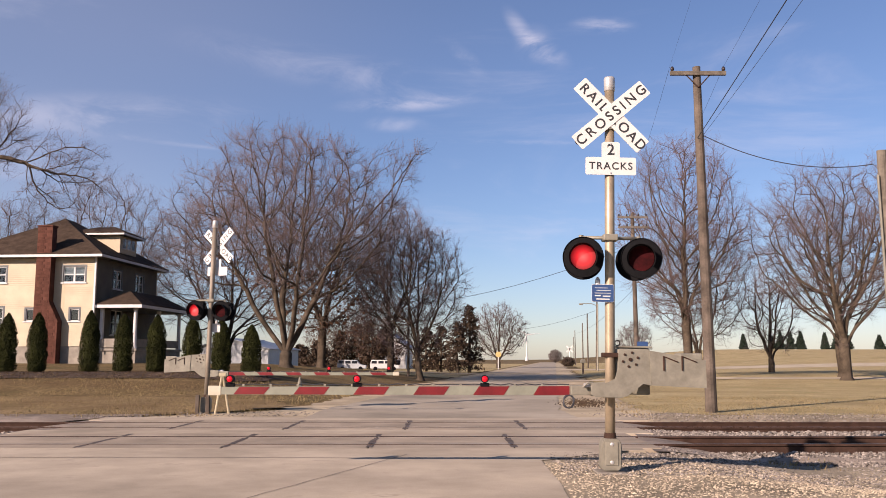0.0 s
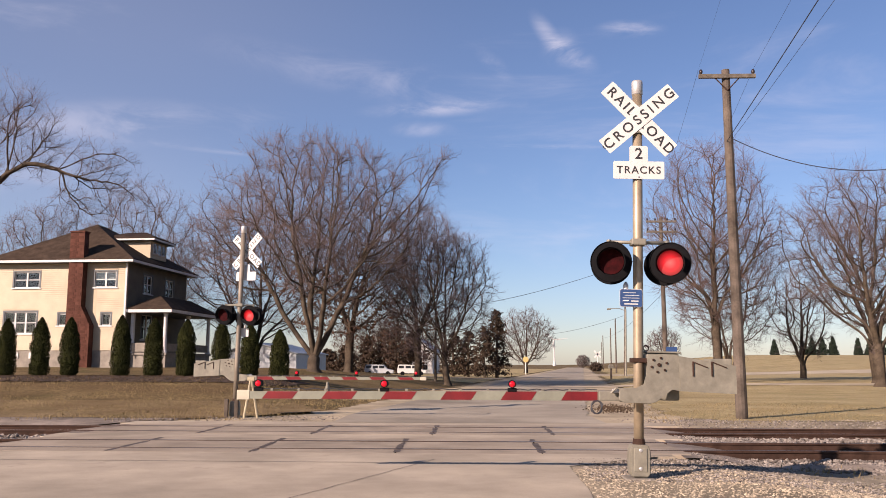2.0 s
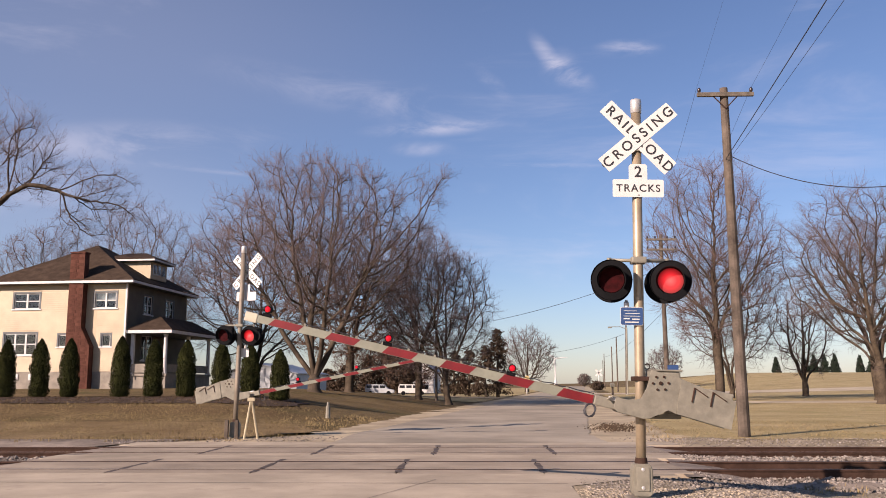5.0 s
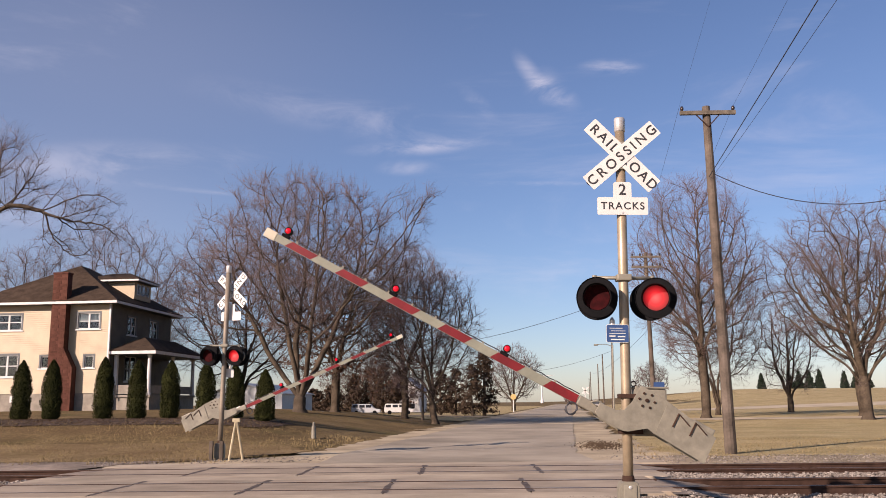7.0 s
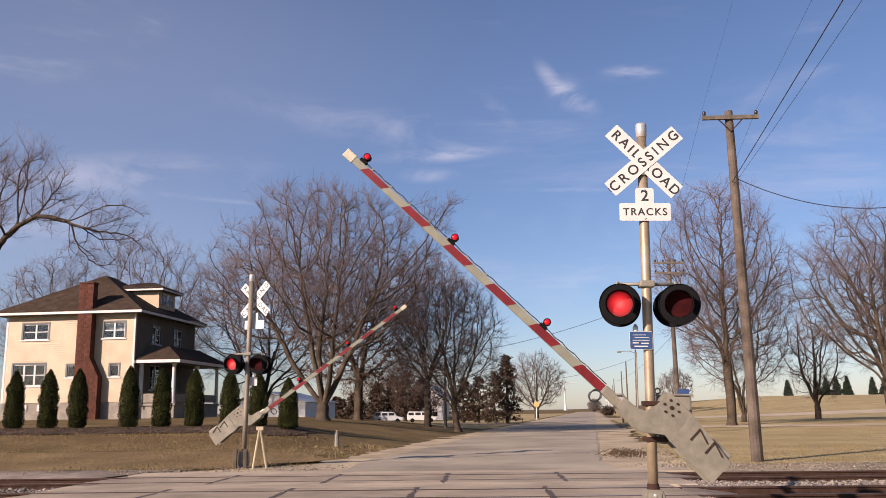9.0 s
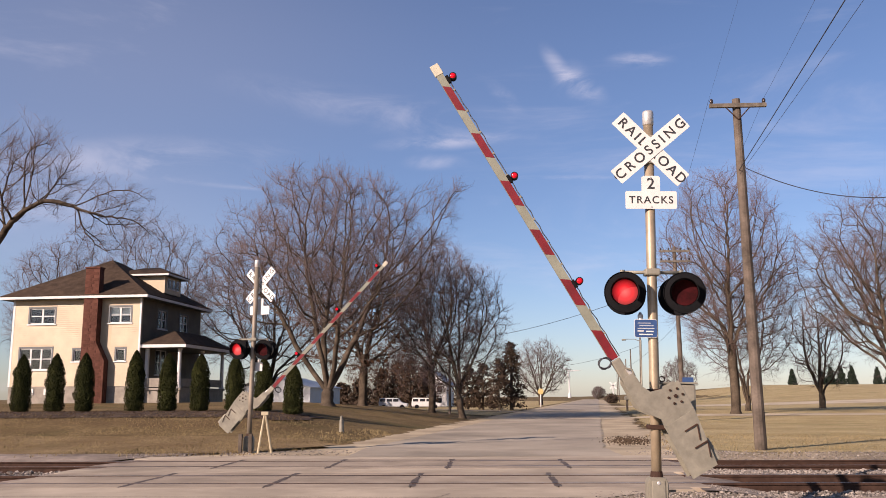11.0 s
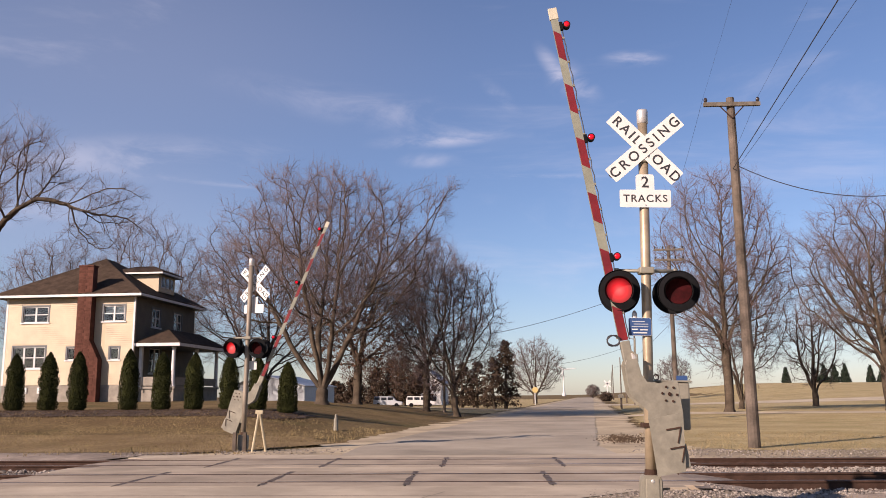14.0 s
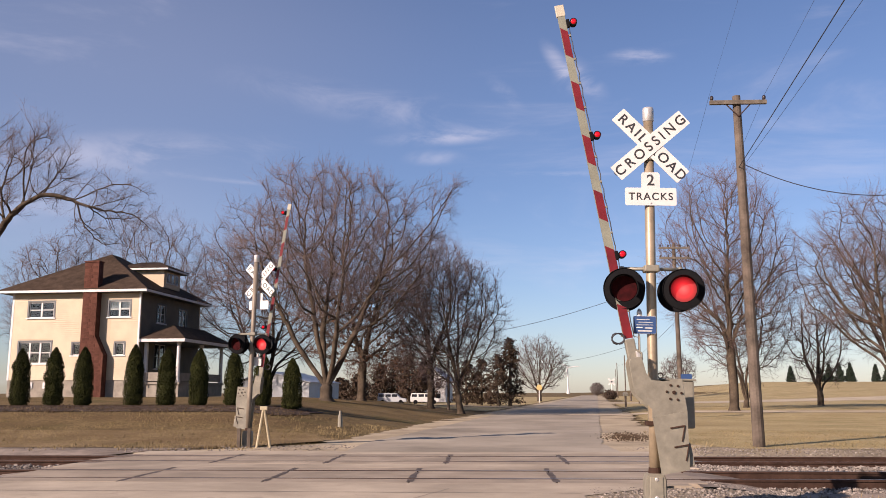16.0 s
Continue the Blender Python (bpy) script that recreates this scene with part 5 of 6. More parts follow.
def bare_tree(x, y, h, crown_w, trunk_r, seed, label, fork=0.16, limbs=6, density=1.0, spread=0.55, twig_mat=None, leaves=0, lean=0.0, thick=1.0, limb_dirs=None, low=0.16, leaf_mat=None, leaf=0.09, lobes=None, twig=1.0, goals=1500):
    """A leafless tree grown towards points spread through its crown. lobes: (x, z, half width, half height) of crown masses."""
    rng = np.random.default_rng(seed)
    step = 0.0215 * h
    masses = lobes or [(lean * h * 0.5, h * (1 + low) / 2, crown_w / 2 * 1.02, h * (1 - low) / 2 * 1.03)]
    size = np.array([m[2] * m[2] * m[3] for m in masses])
    G = []
    for (mx, mz, rx, rz), part_ in zip(masses, size / size.sum()):
        n = int(goals * density * part_) + 20
        p = unit(rng.normal(0, 1, (n, 3))) * rng.uniform(0.03, 1, (n, 1)) ** 0.42
        G.append(p * np.array((rx, min(rx, crown_w / 2), rz)) + np.array((mx, 0, mz)))
    G = np.concatenate(G)
    G = G[[noise.noise(Vector(g * (2.6 / (0.25 * h))) + Vector((seed, 0, 0))) > -0.30 for g in G]]
    stem = max(2, int(fork * h / step))
    P = [np.zeros(3)]
    PA, D = [0], [np.array((lean, 0, 1.0))]
    for _ in range(stem):
        d = unit(np.array((lean, 0, 1.0)) + rng.normal(0, 0.06, 3))
        P.append(P[-1] + d * step)
        PA.append(len(P) - 2)
        D.append(d)
    top = len(P) - 1
    for i in range(limbs):
        a = 2 * math.pi * (i + rng.uniform(-0.25, 0.25)) / limbs + seed
        tilt = spread * rng.uniform(0.35, 1.2)
        d = np.array((math.cos(a) * math.sin(tilt), math.sin(a) * math.sin(tilt), math.cos(tilt)))
        if limb_dirs:
            d = unit(np.array(limb_dirs[i % len(limb_dirs)], float))
        at = top - (i % max(1, min(4, stem // 2)))
        for _ in range(5):
            d = unit(d + rng.normal(0, 0.07, 3) + np.array((0, 0, 0.03)))
            P.append(P[at] + d * step)
            PA.append(at)
            D.append(d)
            at = len(P) - 1
    P, PA, D = colonise(rng, G, P, PA, D, step, step * 1.3, 110, 0.8, 0.07)
    # branch girth from the tips that each one bears
    n = len(P)
    bears = np.zeros(n)
    kids = np.bincount(PA[1:], minlength=n)
    for i in range(n - 1, 0, -1):
        if kids[i] == 0:
            bears[i] += 1
        bears[PA[i]] += bears[i]
    R = np.maximum(bears, 1) ** 0.52
    R = R / R[1] * trunk_r
    R[0] = R[1]
    R = np.maximum(R, 0.011 * thick)
    for _ in range(2):
        Q = P.copy()
        acc, cnt = np.zeros((n, 3)), np.zeros(n)
        np.add.at(acc, PA[1:], P[1:])
        np.add.at(cnt, PA[1:], 1)
        inner = (cnt > 0) & (np.arange(n) > 1)
        Q[inner] = 0.5 * P[inner] + 0.25 * P[PA[inner]] + 0.25 * acc[inner] / cnt[inner][:, None]
        P = Q
    tree = thing("tree", label, "tree", pose(x, y, height(x, y) - 0.1), "bare trees")
    fast_mesh("trunk", *branch_skin(P, PA, R, 6), M_BARK, tree)
    # twigs on the outer branches, each with side twigs
    fine = np.flatnonzero((bears <= 4) & (np.arange(n) > top))
    pick = np.concatenate((np.repeat(fine, 2 if thick < 1.2 else 1), np.flatnonzero(kids == 0), np.flatnonzero(kids == 0)))
    m = len(pick)
    b0 = P[pick] + (P[PA[pick]] - P[pick]) * rng.uniform(0, 1, (m, 1))
    out = unit(P[pick] - np.array((0, 0, h * 0.35)))
    d = unit(D[pick] * 0.75 + rng.normal(0, 0.52, (m, 3)) + out * 0.35 + np.array((0, 0, 0.22)))
    ln = rng.uniform(0.4, 1.2, m) * 0.074 * h * twig
    mid = b0 + d * ln[:, None] * 0.5
    end = mid + unit(d + rng.normal(0, 0.22, (m, 3)) + np.array((0, 0, 0.14))) * ln[:, None] * 0.5
    bases, tips, rad = [b0, mid], [mid + (end - mid) * 0.12, end], [np.full(m, 0.0095), np.full(m, 0.0075)]
    for f in (0.2, 0.38, 0.55, 0.72, 0.88):
        s0 = np.where(f < 0.5, 1.0, 0.0) * (b0 + (mid - b0) * (f * 2)) + np.where(f < 0.5, 0.0, 1.0) * (mid + (end - mid) * (f * 2 - 1))
        sd = unit(d + rng.normal(0, 0.62, (m, 3)) + np.array((0, 0, 0.1)))
        bases.append(s0)
        tips.append(s0 + sd * (ln * rng.uniform(0.28, 0.65, m))[:, None])
        rad.append(np.full(m, 0.0062))
    fast_mesh("crown", *spikes(np.concatenate(bases), np.concatenate(tips), np.concatenate(rad) * thick), twig_mat or M_TWIG, tree, "fine bare twigs")
    if leaves:
        ends = end[end[:, 2] < h * (0.6 if leaf_mat is None else 1.1)]
        c = ends[rng.integers(0, len(ends), leaves)] + rng.normal(0, 0.12, (leaves, 3))
        u, w = rng.normal(0, leaf, (leaves, 3)), rng.normal(0, leaf, (leaves, 3))
        V = np.stack((c, c + u, c + u + w, c + w), 1).reshape(-1, 3)
        fast_mesh("leaves", V, np.arange(leaves * 4).reshape(-1, 4), leaf_mat or M_DEADLEAF, tree, "clinging brown dead leaves" if leaf_mat is None else "dark scaly foliage")
    return tree


FAN = ((-0.72, 0.15, 1.0), (-0.26, -0.3, 1.15), (0.04, 0.3, 1.2), (0.34, -0.25, 1.05), (0.80, 0.1, 0.95))
LEANING = ((0.95, -0.1, 1.05), (0.62, 0.25, 1.0), (0.2, -0.3, 1.2), (-0.3, 0.3, 1.0), (-0.8, 0.0, 0.8), (0.9, -0.3, 1.15), (0.5, 0.4, 1.4))
bare_tree(-9.45, 52, 13.8, 15.2, 0.40, 11, "large leafless maple with a spreading crown on the lawn", fork=0.075, limbs=5, limb_dirs=FAN, goals=2600, lobes=((0.85, 8.9, 6.6, 5.0), (7.0, 12.3, 1.5, 1.6), (-4.8, 8.5, 3.2, 4.3), (-0.5, 13.1, 4.0, 1.5)))
bare_tree(-8.9, 63, 13.0, 10.5, 0.33, 12, "leafless oak holding some brown leaves on its lower twigs", fork=0.25, limbs=7, density=0.85, spread=0.75, twig_mat=M_DARKTWIG, leaves=1500)
bare_tree(-3.9, 64, 13.2, 8.0, 0.27, 13, "slender leafless tree beside the road", fork=0.24, limbs=6, density=1.0, spread=0.45)
bare_tree(-1.55, 60, 10.9, 8.0, 0.24, 14, "leaning leafless tree beside the road", fork=0.17, limbs=6, density=1.0, spread=0.6, lean=-0.12)
bare_tree(-17.0, 68, 13.6, 14.5, 0.34, 15, "leafless tree behind the house with dark limbs", fork=0.14, limbs=7, density=1.0, spread=0.65)
bare_tree(-30.3, 78, 17.6, 11, 0.34, 16, "leafless tree rising behind the house roof", fork=0.2, limbs=7, density=0.95, spread=0.5)
bare_tree(-39, 78, 15.8, 11, 0.34, 17, "leafless tree rising behind the house roof", fork=0.2, limbs=7, density=0.95, spread=0.55)
bare_tree(-38, 56, 17.0, 9.0, 0.36, 18, "leafless tree whose boughs reach out over the house", fork=0.2, limbs=7, density=0.9, limb_dirs=LEANING, lobes=((12.6, 12.5, 3.0, 2.8), (6.6, 15.6, 3.4, 3.8), (-1.5, 13.5, 4.5, 4.0)))
bare_tree(9.6, 150, 11.2, 10.2, 0.38, 19, "distant rounded leafless tree beside the road", fork=0.12, limbs=7, density=0.85, spread=0.6, thick=1.7)
bare_tree(17.0, 60, 17.0, 9.2, 0.31, 20, "tall leafless tree with reddish upper twigs", fork=0.28, limbs=7, density=1.2, spread=0.46, twig_mat=M_REDTWIG, low=0.22)
bare_tree(19.6, 66, 12.5, 8.5, 0.2, 21, "leafless tree with several slender stems", fork=0.05, limbs=5, density=0.95, spread=0.4)
bare_tree(28.5, 75, 9.8, 5.2, 0.26, 22, "small crooked leafless tree in the field", fork=0.15, limbs=4, density=0.3, spread=0.55)
bare_tree(25.9, 55.5, 14.2, 12.5, 0.36, 23, "broad leafless tree standing on dry grass", fork=0.2, limbs=8, density=0.75, spread=0.6, low=0.26)
bare_tree(28.2, 61, 13.0, 9.5, 0.3, 24, "leafless tree behind a broader one in the grass", fork=0.24, limbs=6, density=0.6, spread=0.5, low=0.28)
bare_tree(40, 180, 9.0, 7.5, 0.3, 25, "distant small leafless tree", fork=0.15, limbs=5, density=0.65, spread=0.5, thick=2.0)


bare_tree(-9.4, 128, 11.0, 10.0, 0.2, 83, "dense leafless brush tree behind the lawn", fork=0.08, limbs=7, density=0.9, spread=0.7, twig_mat=M_DARKTWIG, low=0.0, thick=1.3, leaves=1500)
bare_tree(-15.5, 131, 10.0, 11.0, 0.2, 84, "dense leafless brush tree behind the lawn", fork=0.08, limbs=7, density=0.9, spread=0.75, twig_mat=M_DARKTWIG, low=0.0, thick=1.3, leaves=1200)
bare_tree(29.0, 200, 2.0, 2.6, 0.1, 81, "dark reddish roadside bush far along the road", fork=0.05, limbs=6, density=0.7, spread=0.8, leaves=1500, low=0.0, leaf_mat=M_CEDAR, leaf=0.14, thick=2.0)
bare_tree(52, 400, 6.0, 6.5, 0.3, 82, "distant rounded leafless tree on the plain", fork=0.1, limbs=6, density=0.8, spread=0.7, thick=4.0, low=0.05)


def needle_mass(rng, shape, n, size, parent, ragged):
    """Many small flat sprays spread through a body of revolution: shape(t) is its radius at height t."""
    vs, fs = [], []
    for _ in range(n):
        t = rng.uniform(0, 1)
        a = rng.uniform(0, 2 * math.pi)
        bump = 1 + (0.22 + ragged) * noise.noise(Vector((math.cos(a) * 1.7, math.sin(a) * 1.7, t * 7 + parent.location.x)))
        r = shape(t) * bump * math.sqrt(rng.uniform(0.45, 1.0))
        c = Vector((r * math.cos(a), r * math.sin(a), t))
        up = Vector((math.cos(a) * 0.5 + rng.normal(0, 0.35), math.sin(a) * 0.5 + rng.normal(0, 0.35), 1.0)).normalized()
        sd = Vector(rng.normal(0, 1, 3)).cross(up).normalized()
        s = size * rng.uniform(0.6, 1.3)
        k = len(vs)
        spray_pts = (c - sd * s * 0.35, c + sd * s * 0.35, c + sd * s * 0.2 + up * s * 0.8, c + up * s * 1.2)
        vs.extend(spray_pts)
        fs.append((k, k + 1, k + 2, k + 3))
    return vs, fs


def evergreen(x, y, h, w, seed, label, mat, n=2600, pointed=1.0, category="shrub", spray=0.11, low=0.02, ragged=0.0):
    rng = np.random.default_rng(seed)
    z = height(x, y)
    e = thing("evergreen", label, category, pose(x, y, z - 0.03), "evergreens")
    col = lambda t: (w / 2) * (min(1.0, t / 0.2 + 0.82) * (1 - max(0.0, (t - 0.25) / 0.75) ** 3.6 if pointed < 1.5 else 1.02 - t) + 0.02)
    bm = bm_new()
    tube(bm, [(0, 0, -0.05), (0, 0, h * 0.2)], [0.05 * h / 2.4, 0.04 * h / 2.4], 8)
    part("stem", bm, M_BARK, e)
    if ragged < 0.3:
        bm = bm_new()
        tube(bm, [(0, 0, h * (low + 0.9 * k / 8)) for k in range(9)], [max(0.03, col(low + 0.9 * k / 8) * (0.72 - 0.5 * ragged)) for k in range(9)], 12)
        part("inner_foliage", bm, mat, e, smooth=True)
    vs, fs = needle_mass(rng, col, n, spray, e, ragged)
    out = []
    for i in range(0, len(vs), 4):
        c = vs[i].lerp(vs[i + 1], 0.5)
        base_z = (low + (0.97 - low) * c.z) * h
        for v in vs[i:i + 4]:
            out.append((v.x, v.y, base_z + (v.z - c.z)))
    mesh_part("foliage", out, fs, mat, e)
    return e


TREE_LABEL = "dark green columnar arborvitae in a row before the house"
for k, (x, h) in enumerate(((-20.6, 2.45), (-19.14, 2.5), (-17.68, 2.5), (-15.45, 2.6), (-14.02, 2.45), (-12.48, 2.42), (-10.97, 2.35), (-9.73, 2.3), (-8.35, 2.15))):
    evergreen(x, 37.7 + 0.15 * math.sin(k * 2.1), h * 1.06, 0.80, 30 + k, TREE_LABEL, M_EVERGREEN, 8000, spray=0.05, ragged=0.06)


def cedar(x, y, h, w, seed, label, boughs=95, sprays=26, size=0.13, mat=None):
    """A ragged conifer: boughs of uneven length round a stem, each set with small drooping sprays."""
    rng = np.random.default_rng(seed)
    e = thing("cedar", label, "tree", pose(x, y, height(x, y) - 0.05), "cedars")
    bm = bm_new()
    tube(bm, [(0, 0, -0.1), (0.05 * w * rng.normal(), 0, h * 0.5), (0, 0, h * 0.97)], [0.03 * h, 0.02 * h, 0.005 * h], 8)
    part("stem", bm, M_BARK, e)
    t = np.sort(rng.uniform(0.03, 0.97, boughs))
    a = rng.uniform(0, 2 * math.pi, boughs)
    ln = w / 2 * (1 - t ** 1.3) ** 0.75 * rng.uniform(0.55, 1.25, boughs) + 0.12
    s_ = rng.uniform(0.15, 1.0, (boughs, sprays)) ** 0.7
    px_ = np.cos(a)[:, None] * ln[:, None] * s_
    py_ = np.sin(a)[:, None] * ln[:, None] * s_
    pz_ = (t * h)[:, None] + ln[:, None] * (0.35 * s_ - 0.25 * s_ ** 2)
    c = np.stack((px_, py_, pz_), -1).reshape(-1, 3) + rng.normal(0, 0.07 * h / 5, (boughs * sprays, 3))
    u, v = rng.normal(0, size, c.shape), rng.normal(0, size, c.shape)
    fast_mesh("foliage", np.stack((c, c + u, c + u * 0.6 + v, c + v), 1).reshape(-1, 3), np.arange(len(c) * 4).reshape(-1, 4), mat or M_CEDAR, e)
    return e


for k, (x, y, h, w) in enumerate(((-15.2, 128, 5.6, 4.8), (-12.9, 130, 6.8, 5.2), (-10.8, 127, 7.2, 5.0), (-9.0, 131, 6.2, 4.8), (-16.8, 116, 3.9, 4.4), (-19.5, 118, 3.4, 4.6))):
    cedar(x, y, h, w, 50 + k, "dark reddish-brown winter cedar behind the parked vehicles", 110, 26, 0.15)
for k, (x, y, h, w) in enumerate(((-1.9, 97, 5.0, 3.4), (-0.2, 96, 5.2, 3.6), (1.6, 93, 5.6, 3.2))):
    cedar(x, y, h, w, 70 + k, "dark feathery cedar beside the road", 115, 36, 0.09)
cedar(2.9, 95, 7.7, 3.3, 57, "tall dark ragged cedar beside the road", 130, 36, 0.095)
for k, (x, h, w) in enumerate(((104.6, 5.2, 5.0), (114.5, 4.6, 5), (117.5, 6.0, 6), (121, 6.2, 6), (124.5, 6.4, 6), (133, 5.8, 5), (137, 5.6, 6), (141, 4.8, 6), (152, 5.0, 6), (158, 6.8, 6))):
    evergreen(x, 300, h, w * 0.62, 60 + k, "distant dark spruce on the skyline", M_SPRUCE, 700, 2.0, "tree", 0.55)


# ---- distant things ----
def far_house(x, y, w, d, h, rz, label, wall, roof):
    z = height(x, y)
    b = thing("farmhouse", label, "house", pose(x, y, z - 0.1, 0, 0, rz))
    bm = bm_new()
    prism(bm, [(-w / 2, 0), (w / 2, 0), (w / 2, h), (0, h + w * 0.42), (-w / 2, h)], 0, d)
    part("wall", bm, wall, b)
    bm = bm_new()
    for s in (-1, 1):
        a = math.atan2(w * 0.42, w / 2)
        L = math.hypot(w * 0.42, w / 2) + 0.4
        box(bm, (s * (w / 4 + 0.12), d / 2, h + w * 0.21 + 0.02), (L, d + 0.8, 0.12), 0, Matrix.Rotation(s * a, 3, "Y"))
    part("roof", bm, roof, b, "weathered pitched roof")
    for zx, zz in ((-w * 0.22, h * 0.3), (w * 0.22, h * 0.3), (-w * 0.22, h * 0.75), (w * 0.22, h * 0.75)):
        bm = bm_new()
        box(bm, (zx, -0.03, zz), (w * 0.17, 0.08, h * 0.2), 0.01)
        part("window", bm, M_GLASS, b, "dark window")
    return b


far_house(-8.3, 140, 4.6, 7, 3.6, -7, "distant white farmhouse among dark trees", M_WHITEPAINT, M_METALSIDE)
far_house(-46, 62, 8, 10, 5.2, 10, "neighbouring house with dark siding", M_TRIM, M_SHINGLE)
shed = thing("metal_shed", "long pale grey metal-sided shed behind the shrubs", "shed", pose(-20.3, 86, height(-20.3, 86) - 0.1, 0, 0, -7.5))
bm = bm_new()
prism(bm, [(-5.2, 0), (3.0, 0), (3.0, 2.3), (-1.1, 3.3), (-5.2, 2.3)], 0, 10)
part("wall", bm, M_METALSIDE, shed)
bm = bm_new()
for s in (-1, 1):
    a = math.atan2(1.0, 4.1)
    box(bm, (-1.1 + s * 2.1, 5, 2.83), (4.55, 10.6, 0.08), 0, Matrix.Rotation(s * a, 3, "Y"))
part("roof", bm, M_METALSIDE, shed, "pale sheet-metal roof")
bm = bm_new()
box(bm, (1.2, -0.03, 1.0), (1.0, 0.08, 2.0), 0.01)
part("door", bm, M_TRIM, shed, "dark door")

turbine = thing("wind_turbine", "white wind turbine far over the plain", "wind turbine", pose(97, 1000, 0))
bm = bm_new()
tube(bm, [(0, 0, -3), (0, 0, 2.5), (0, 0, 6), (0, 0, 30)], [1.9, 1.9, 0.9, 0.6], 12)
part("tower", bm, M_WHITEPAINT, turbine)
for a in (85, -60, 200):
    bm = bm_new()
    v = Vector((math.sin(radians(a)), 0, math.cos(radians(a))))
    tube(bm, [Vector((0, -2, 30)), Vector((0, -2, 30)) + v * 4, Vector((0, -2, 30)) + v * 15], [0.5, 0.6, 0.15], 6)
    part("blade", bm, M_WHITEPAINT, turbine)

bg_sign = thing("warning_sign", "round yellow warning sign on a post beside the road", "road sign", pose(8.2, 128, height(8.2, 128)))
bm = bm_new()
tube(bm, [(0, 0, 0), (0, 0, 2.4)], [0.08, 0.08], 6)
part("post", bm, M_WHITEPAINT, bg_sign)
bm = bm_new()
tube(bm, [(0, -0.06, 2.2), (0, -0.1, 2.2)], [0.42, 0.42], 20)
part("sign_face", bm, M_YELLOW, bg_sign)
mail = thing("mailbox", "dark mailbox on a timber post by the roadside", "mailbox", pose(13.6, 84, height(13.6, 84)))
bm = bm_new()
box(bm, (0, 0, 0.5), (0.18, 0.18, 1.15), 0.01)
part("post", bm, M_POLEWOOD, mail)
bm = bm_new()
prism(bm, [(-0.2, 1.05), (0.2, 1.05), (0.2, 1.3), (0.12, 1.42), (-0.12, 1.42), (-0.2, 1.3)], -0.35, 0.35)
part("box", bm, M_GALV, mail)
xb = thing("distant_crossbuck", "small white crossed sign far along the road", "road sign", pose(45.5, 310, 0.2))
for a in (45, -45):
    bm = bm_new()
    box(bm, (0, 0, 5.0), (3.2, 0.1, 0.6), 0, None)
    o = part("blade", bm, M_SIGN, xb)
    o.matrix_local = Matrix.Translation((0, 0, 5)) @ Matrix.Rotation(radians(a), 4, "Y") @ Matrix.Translation((0, 0, -5))
bm = bm_new()
tube(bm, [(0, 0.2, -0.5), (0, 0.2, 5.5)], [0.2, 0.2], 8)
part("post", bm, M_WHITEPAINT, xb)


def pickup(x, y, rz, mat, label):
    c = thing("parked_van", label, "van", pose(x, y, height(x, y) - 0.05, 0, 0, rz) @ Matrix.Scale(0.84, 4))
    bm = bm_new()
    prism(bm, [(-2.3, 0.35), (2.3, 0.35), (2.35, 0.85), (1.3, 0.98), (0.75, 1.7), (-2.15, 1.75), (-2.35, 1.0)], -0.9, 0.9)
    bmesh.ops.bevel(bm, geom=list(bm.edges), offset=0.06, segments=2, affect="EDGES")
    part("body", bm, mat, c)
    for x0 in (-1.7, -0.6, 0.45):
        bm = bm_new()
        box(bm, (x0, -0.91, 1.36), (0.85, 0.04, 0.42), 0.03)
        part("window", bm, M_GLASS, c, "dark window")
    for x0 in (-1.5, 1.45):
        for yy in (-0.82, 0.82):
            bm = bm_new()
            tube(bm, [(x0, yy - 0.1, 0.34), (x0, yy + 0.1, 0.34)], [0.34, 0.34], 16)
            part("wheel", bm, M_BLACK, c, "black tyre")
    return c


pickup(-7.9, 117, 5, M_WHITEPAINT, "white van parked far behind the trees")
pickup(-12.4, 118, 0, M_METALSIDE, "pale grey van parked behind the trees")


# ---- what moves ----
HALF = 0.5418           # seconds from one flash to the next
FIRST = 0.455


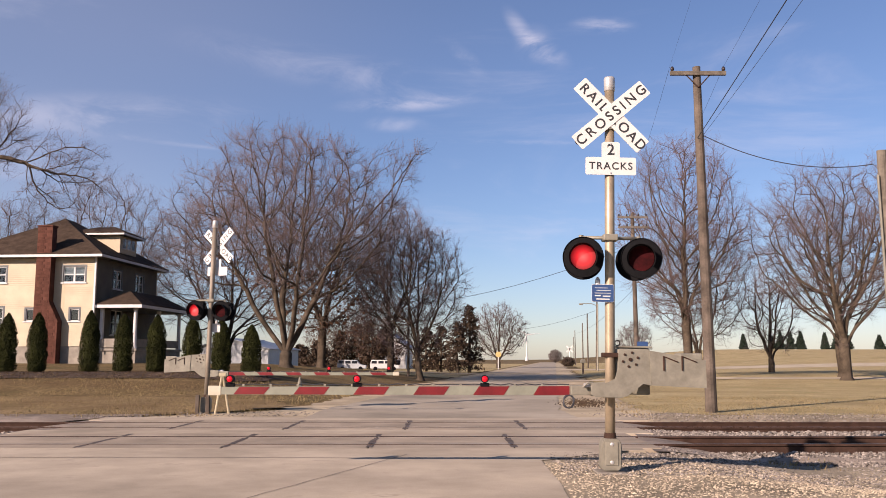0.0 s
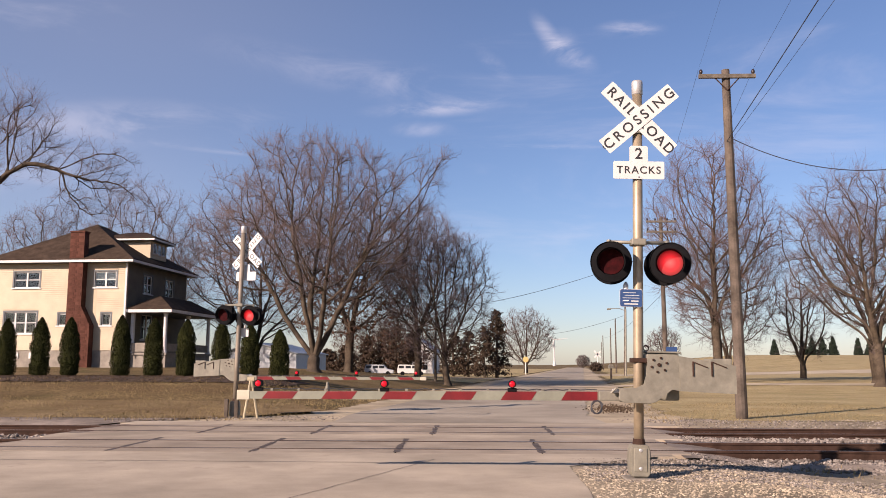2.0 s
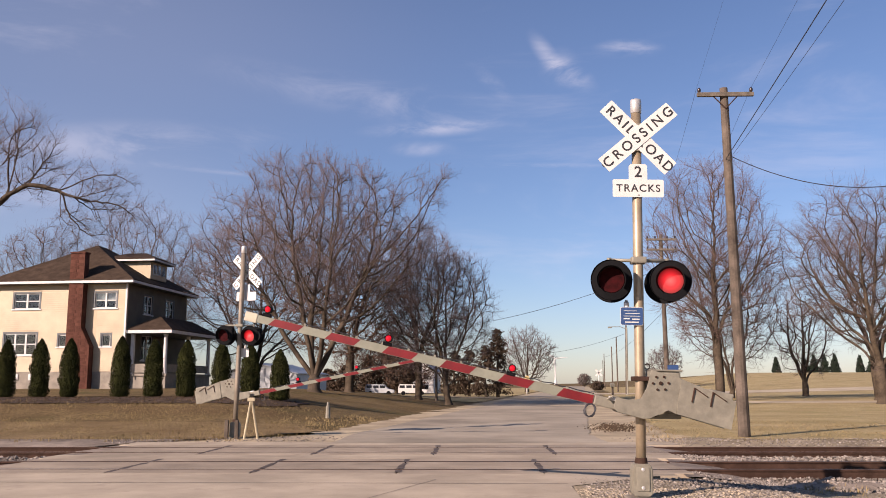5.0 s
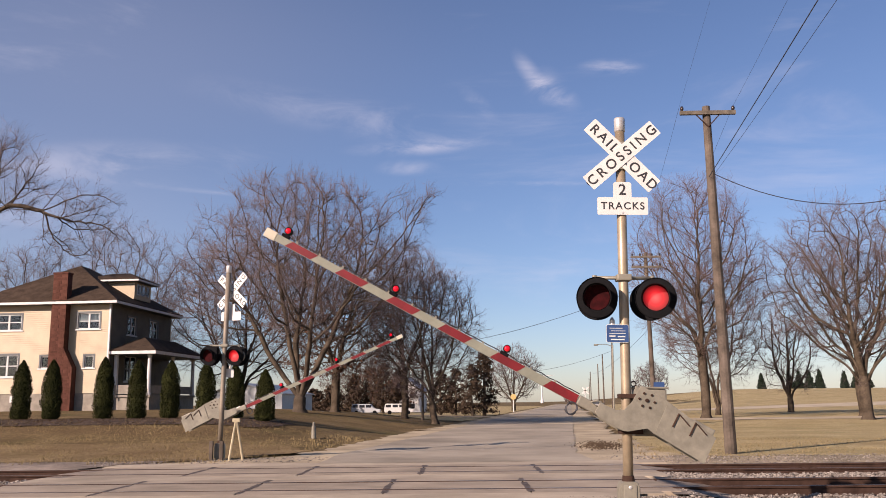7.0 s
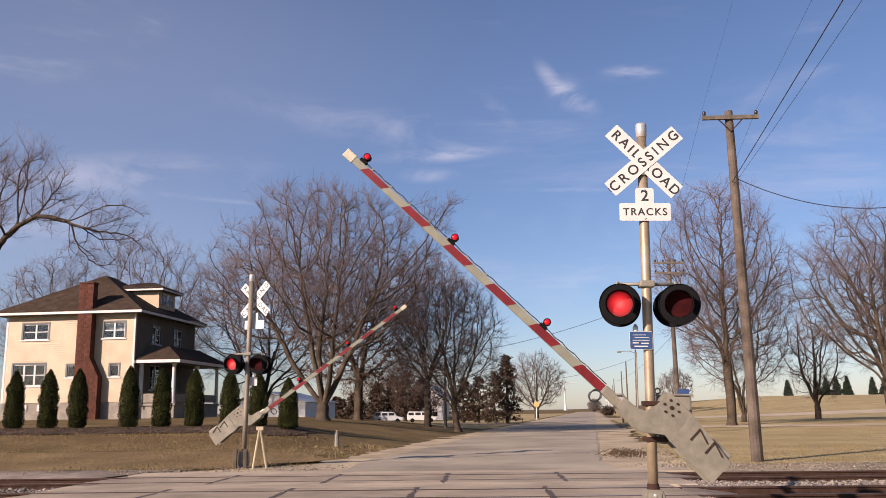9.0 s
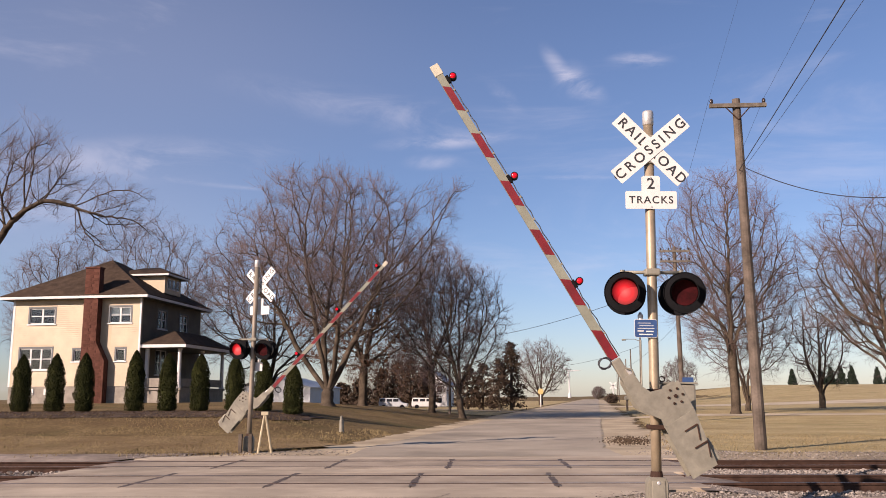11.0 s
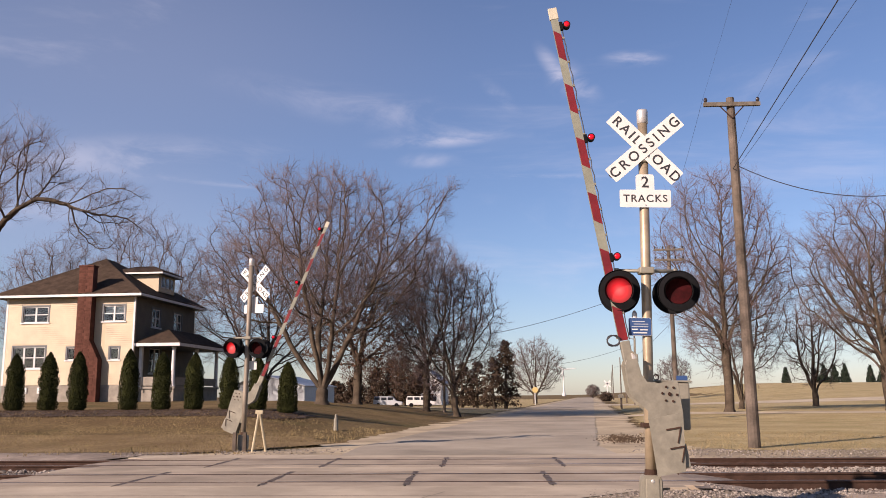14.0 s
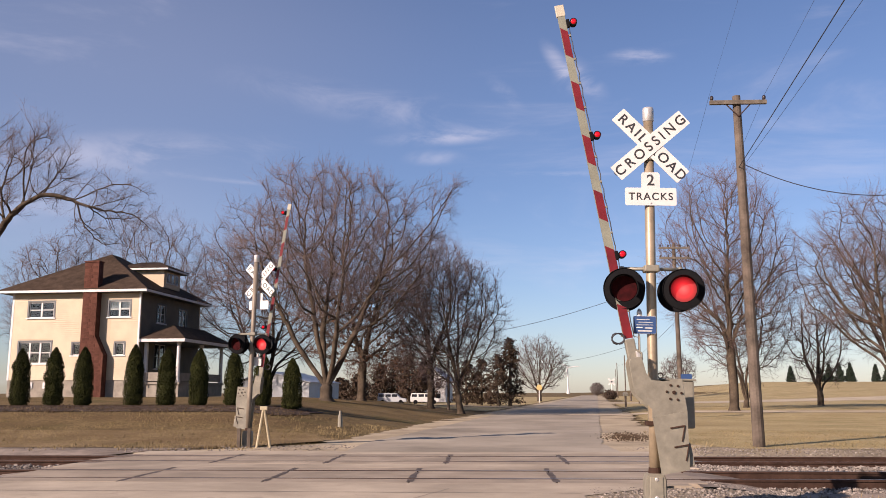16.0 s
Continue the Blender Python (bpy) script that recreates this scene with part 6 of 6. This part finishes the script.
def flash_rows(on_first, rz_at=pose(0, -0.012, 0)):
    """Rows for a lamp's added plate: 0 degrees shows its glowing side, 180 its dark side, turning within a tenth of a
    second to imitate the flash.
    """
    rows, a, k = [], 0.0 if on_first else 180.0, 0
    t = FIRST
    rows.append((0.0, rz_at @ pose(0, 0, 0, 0, 0, a)))
    while t < 15.9:
        half = round(t * 2) / 2
        at = t if abs(t - half) > 0.06 else half + math.copysign(0.06, t - half - 0.005)
        for dt, step in ((-0.05, 0), (-0.0167, 60), (0.0167, 120), (0.05, 180)):
            rows.append((at + dt, rz_at @ pose(0, 0, 0, 0, 0, a + step)))
        a += 180
        t += HALF
    rows.append((16.0, rz_at @ pose(0, 0, 0, 0, 0, a)))
    return rows


NEAR_ANGLES = [(0.0, 0.0), (3.4, 0.0), (3.7, 1.6), (4.0, 4.6), (4.2, 6.5), (6.5, 25.4), (7.0, 29.0), (7.5, 33.3), (8.0, 36.8), (8.5, 40.4), (9.0, 44.2), (11.5, 64.4), (12.0, 68.6), (12.5, 73.0), (13.0, 77.6), (13.5, 79.6), (14.0, 80.2), (14.5, 80.3), (16.0, 80.3)]
FAR_ANGLES = [(0.0, 0.0), (3.4, 0.0), (3.7, 1.0), (4.0, 3.2), (4.2, 5.0), (6.5, 20.8), (7.0, 23.8), (7.5, 27.2), (8.0, 30.2), (8.5, 33.2), (9.0, 36.2), (11.5, 50.8), (12.0, 53.8), (12.5, 57.0), (13.0, 60.7), (13.5, 64.2), (14.0, 67.9), (14.5, 71.7), (15.0, 76.0), (15.5, 79.6), (16.0, 82.0)]


def motions():
    walk(near_gate, [(t, pose(*near_gate_at, 0, a, 0)) for t, a in NEAR_ANGLES])
    walk(far_gate, [(t, pose(*far_gate_at, 0, 0, 180) @ pose(0, 0, 0, 0, a, 0)) for t, a in FAR_ANGLES])
    for lamps, flip in ((near_lamps, False), (far_lamps, True)):
        for k, pair in enumerate(lamps):
            for j, plate in enumerate(pair):
                # seen from the camera the left lamp glows first
                seen_left = (j == 0) != flip
                walk(plate, flash_rows(seen_left))


motions()
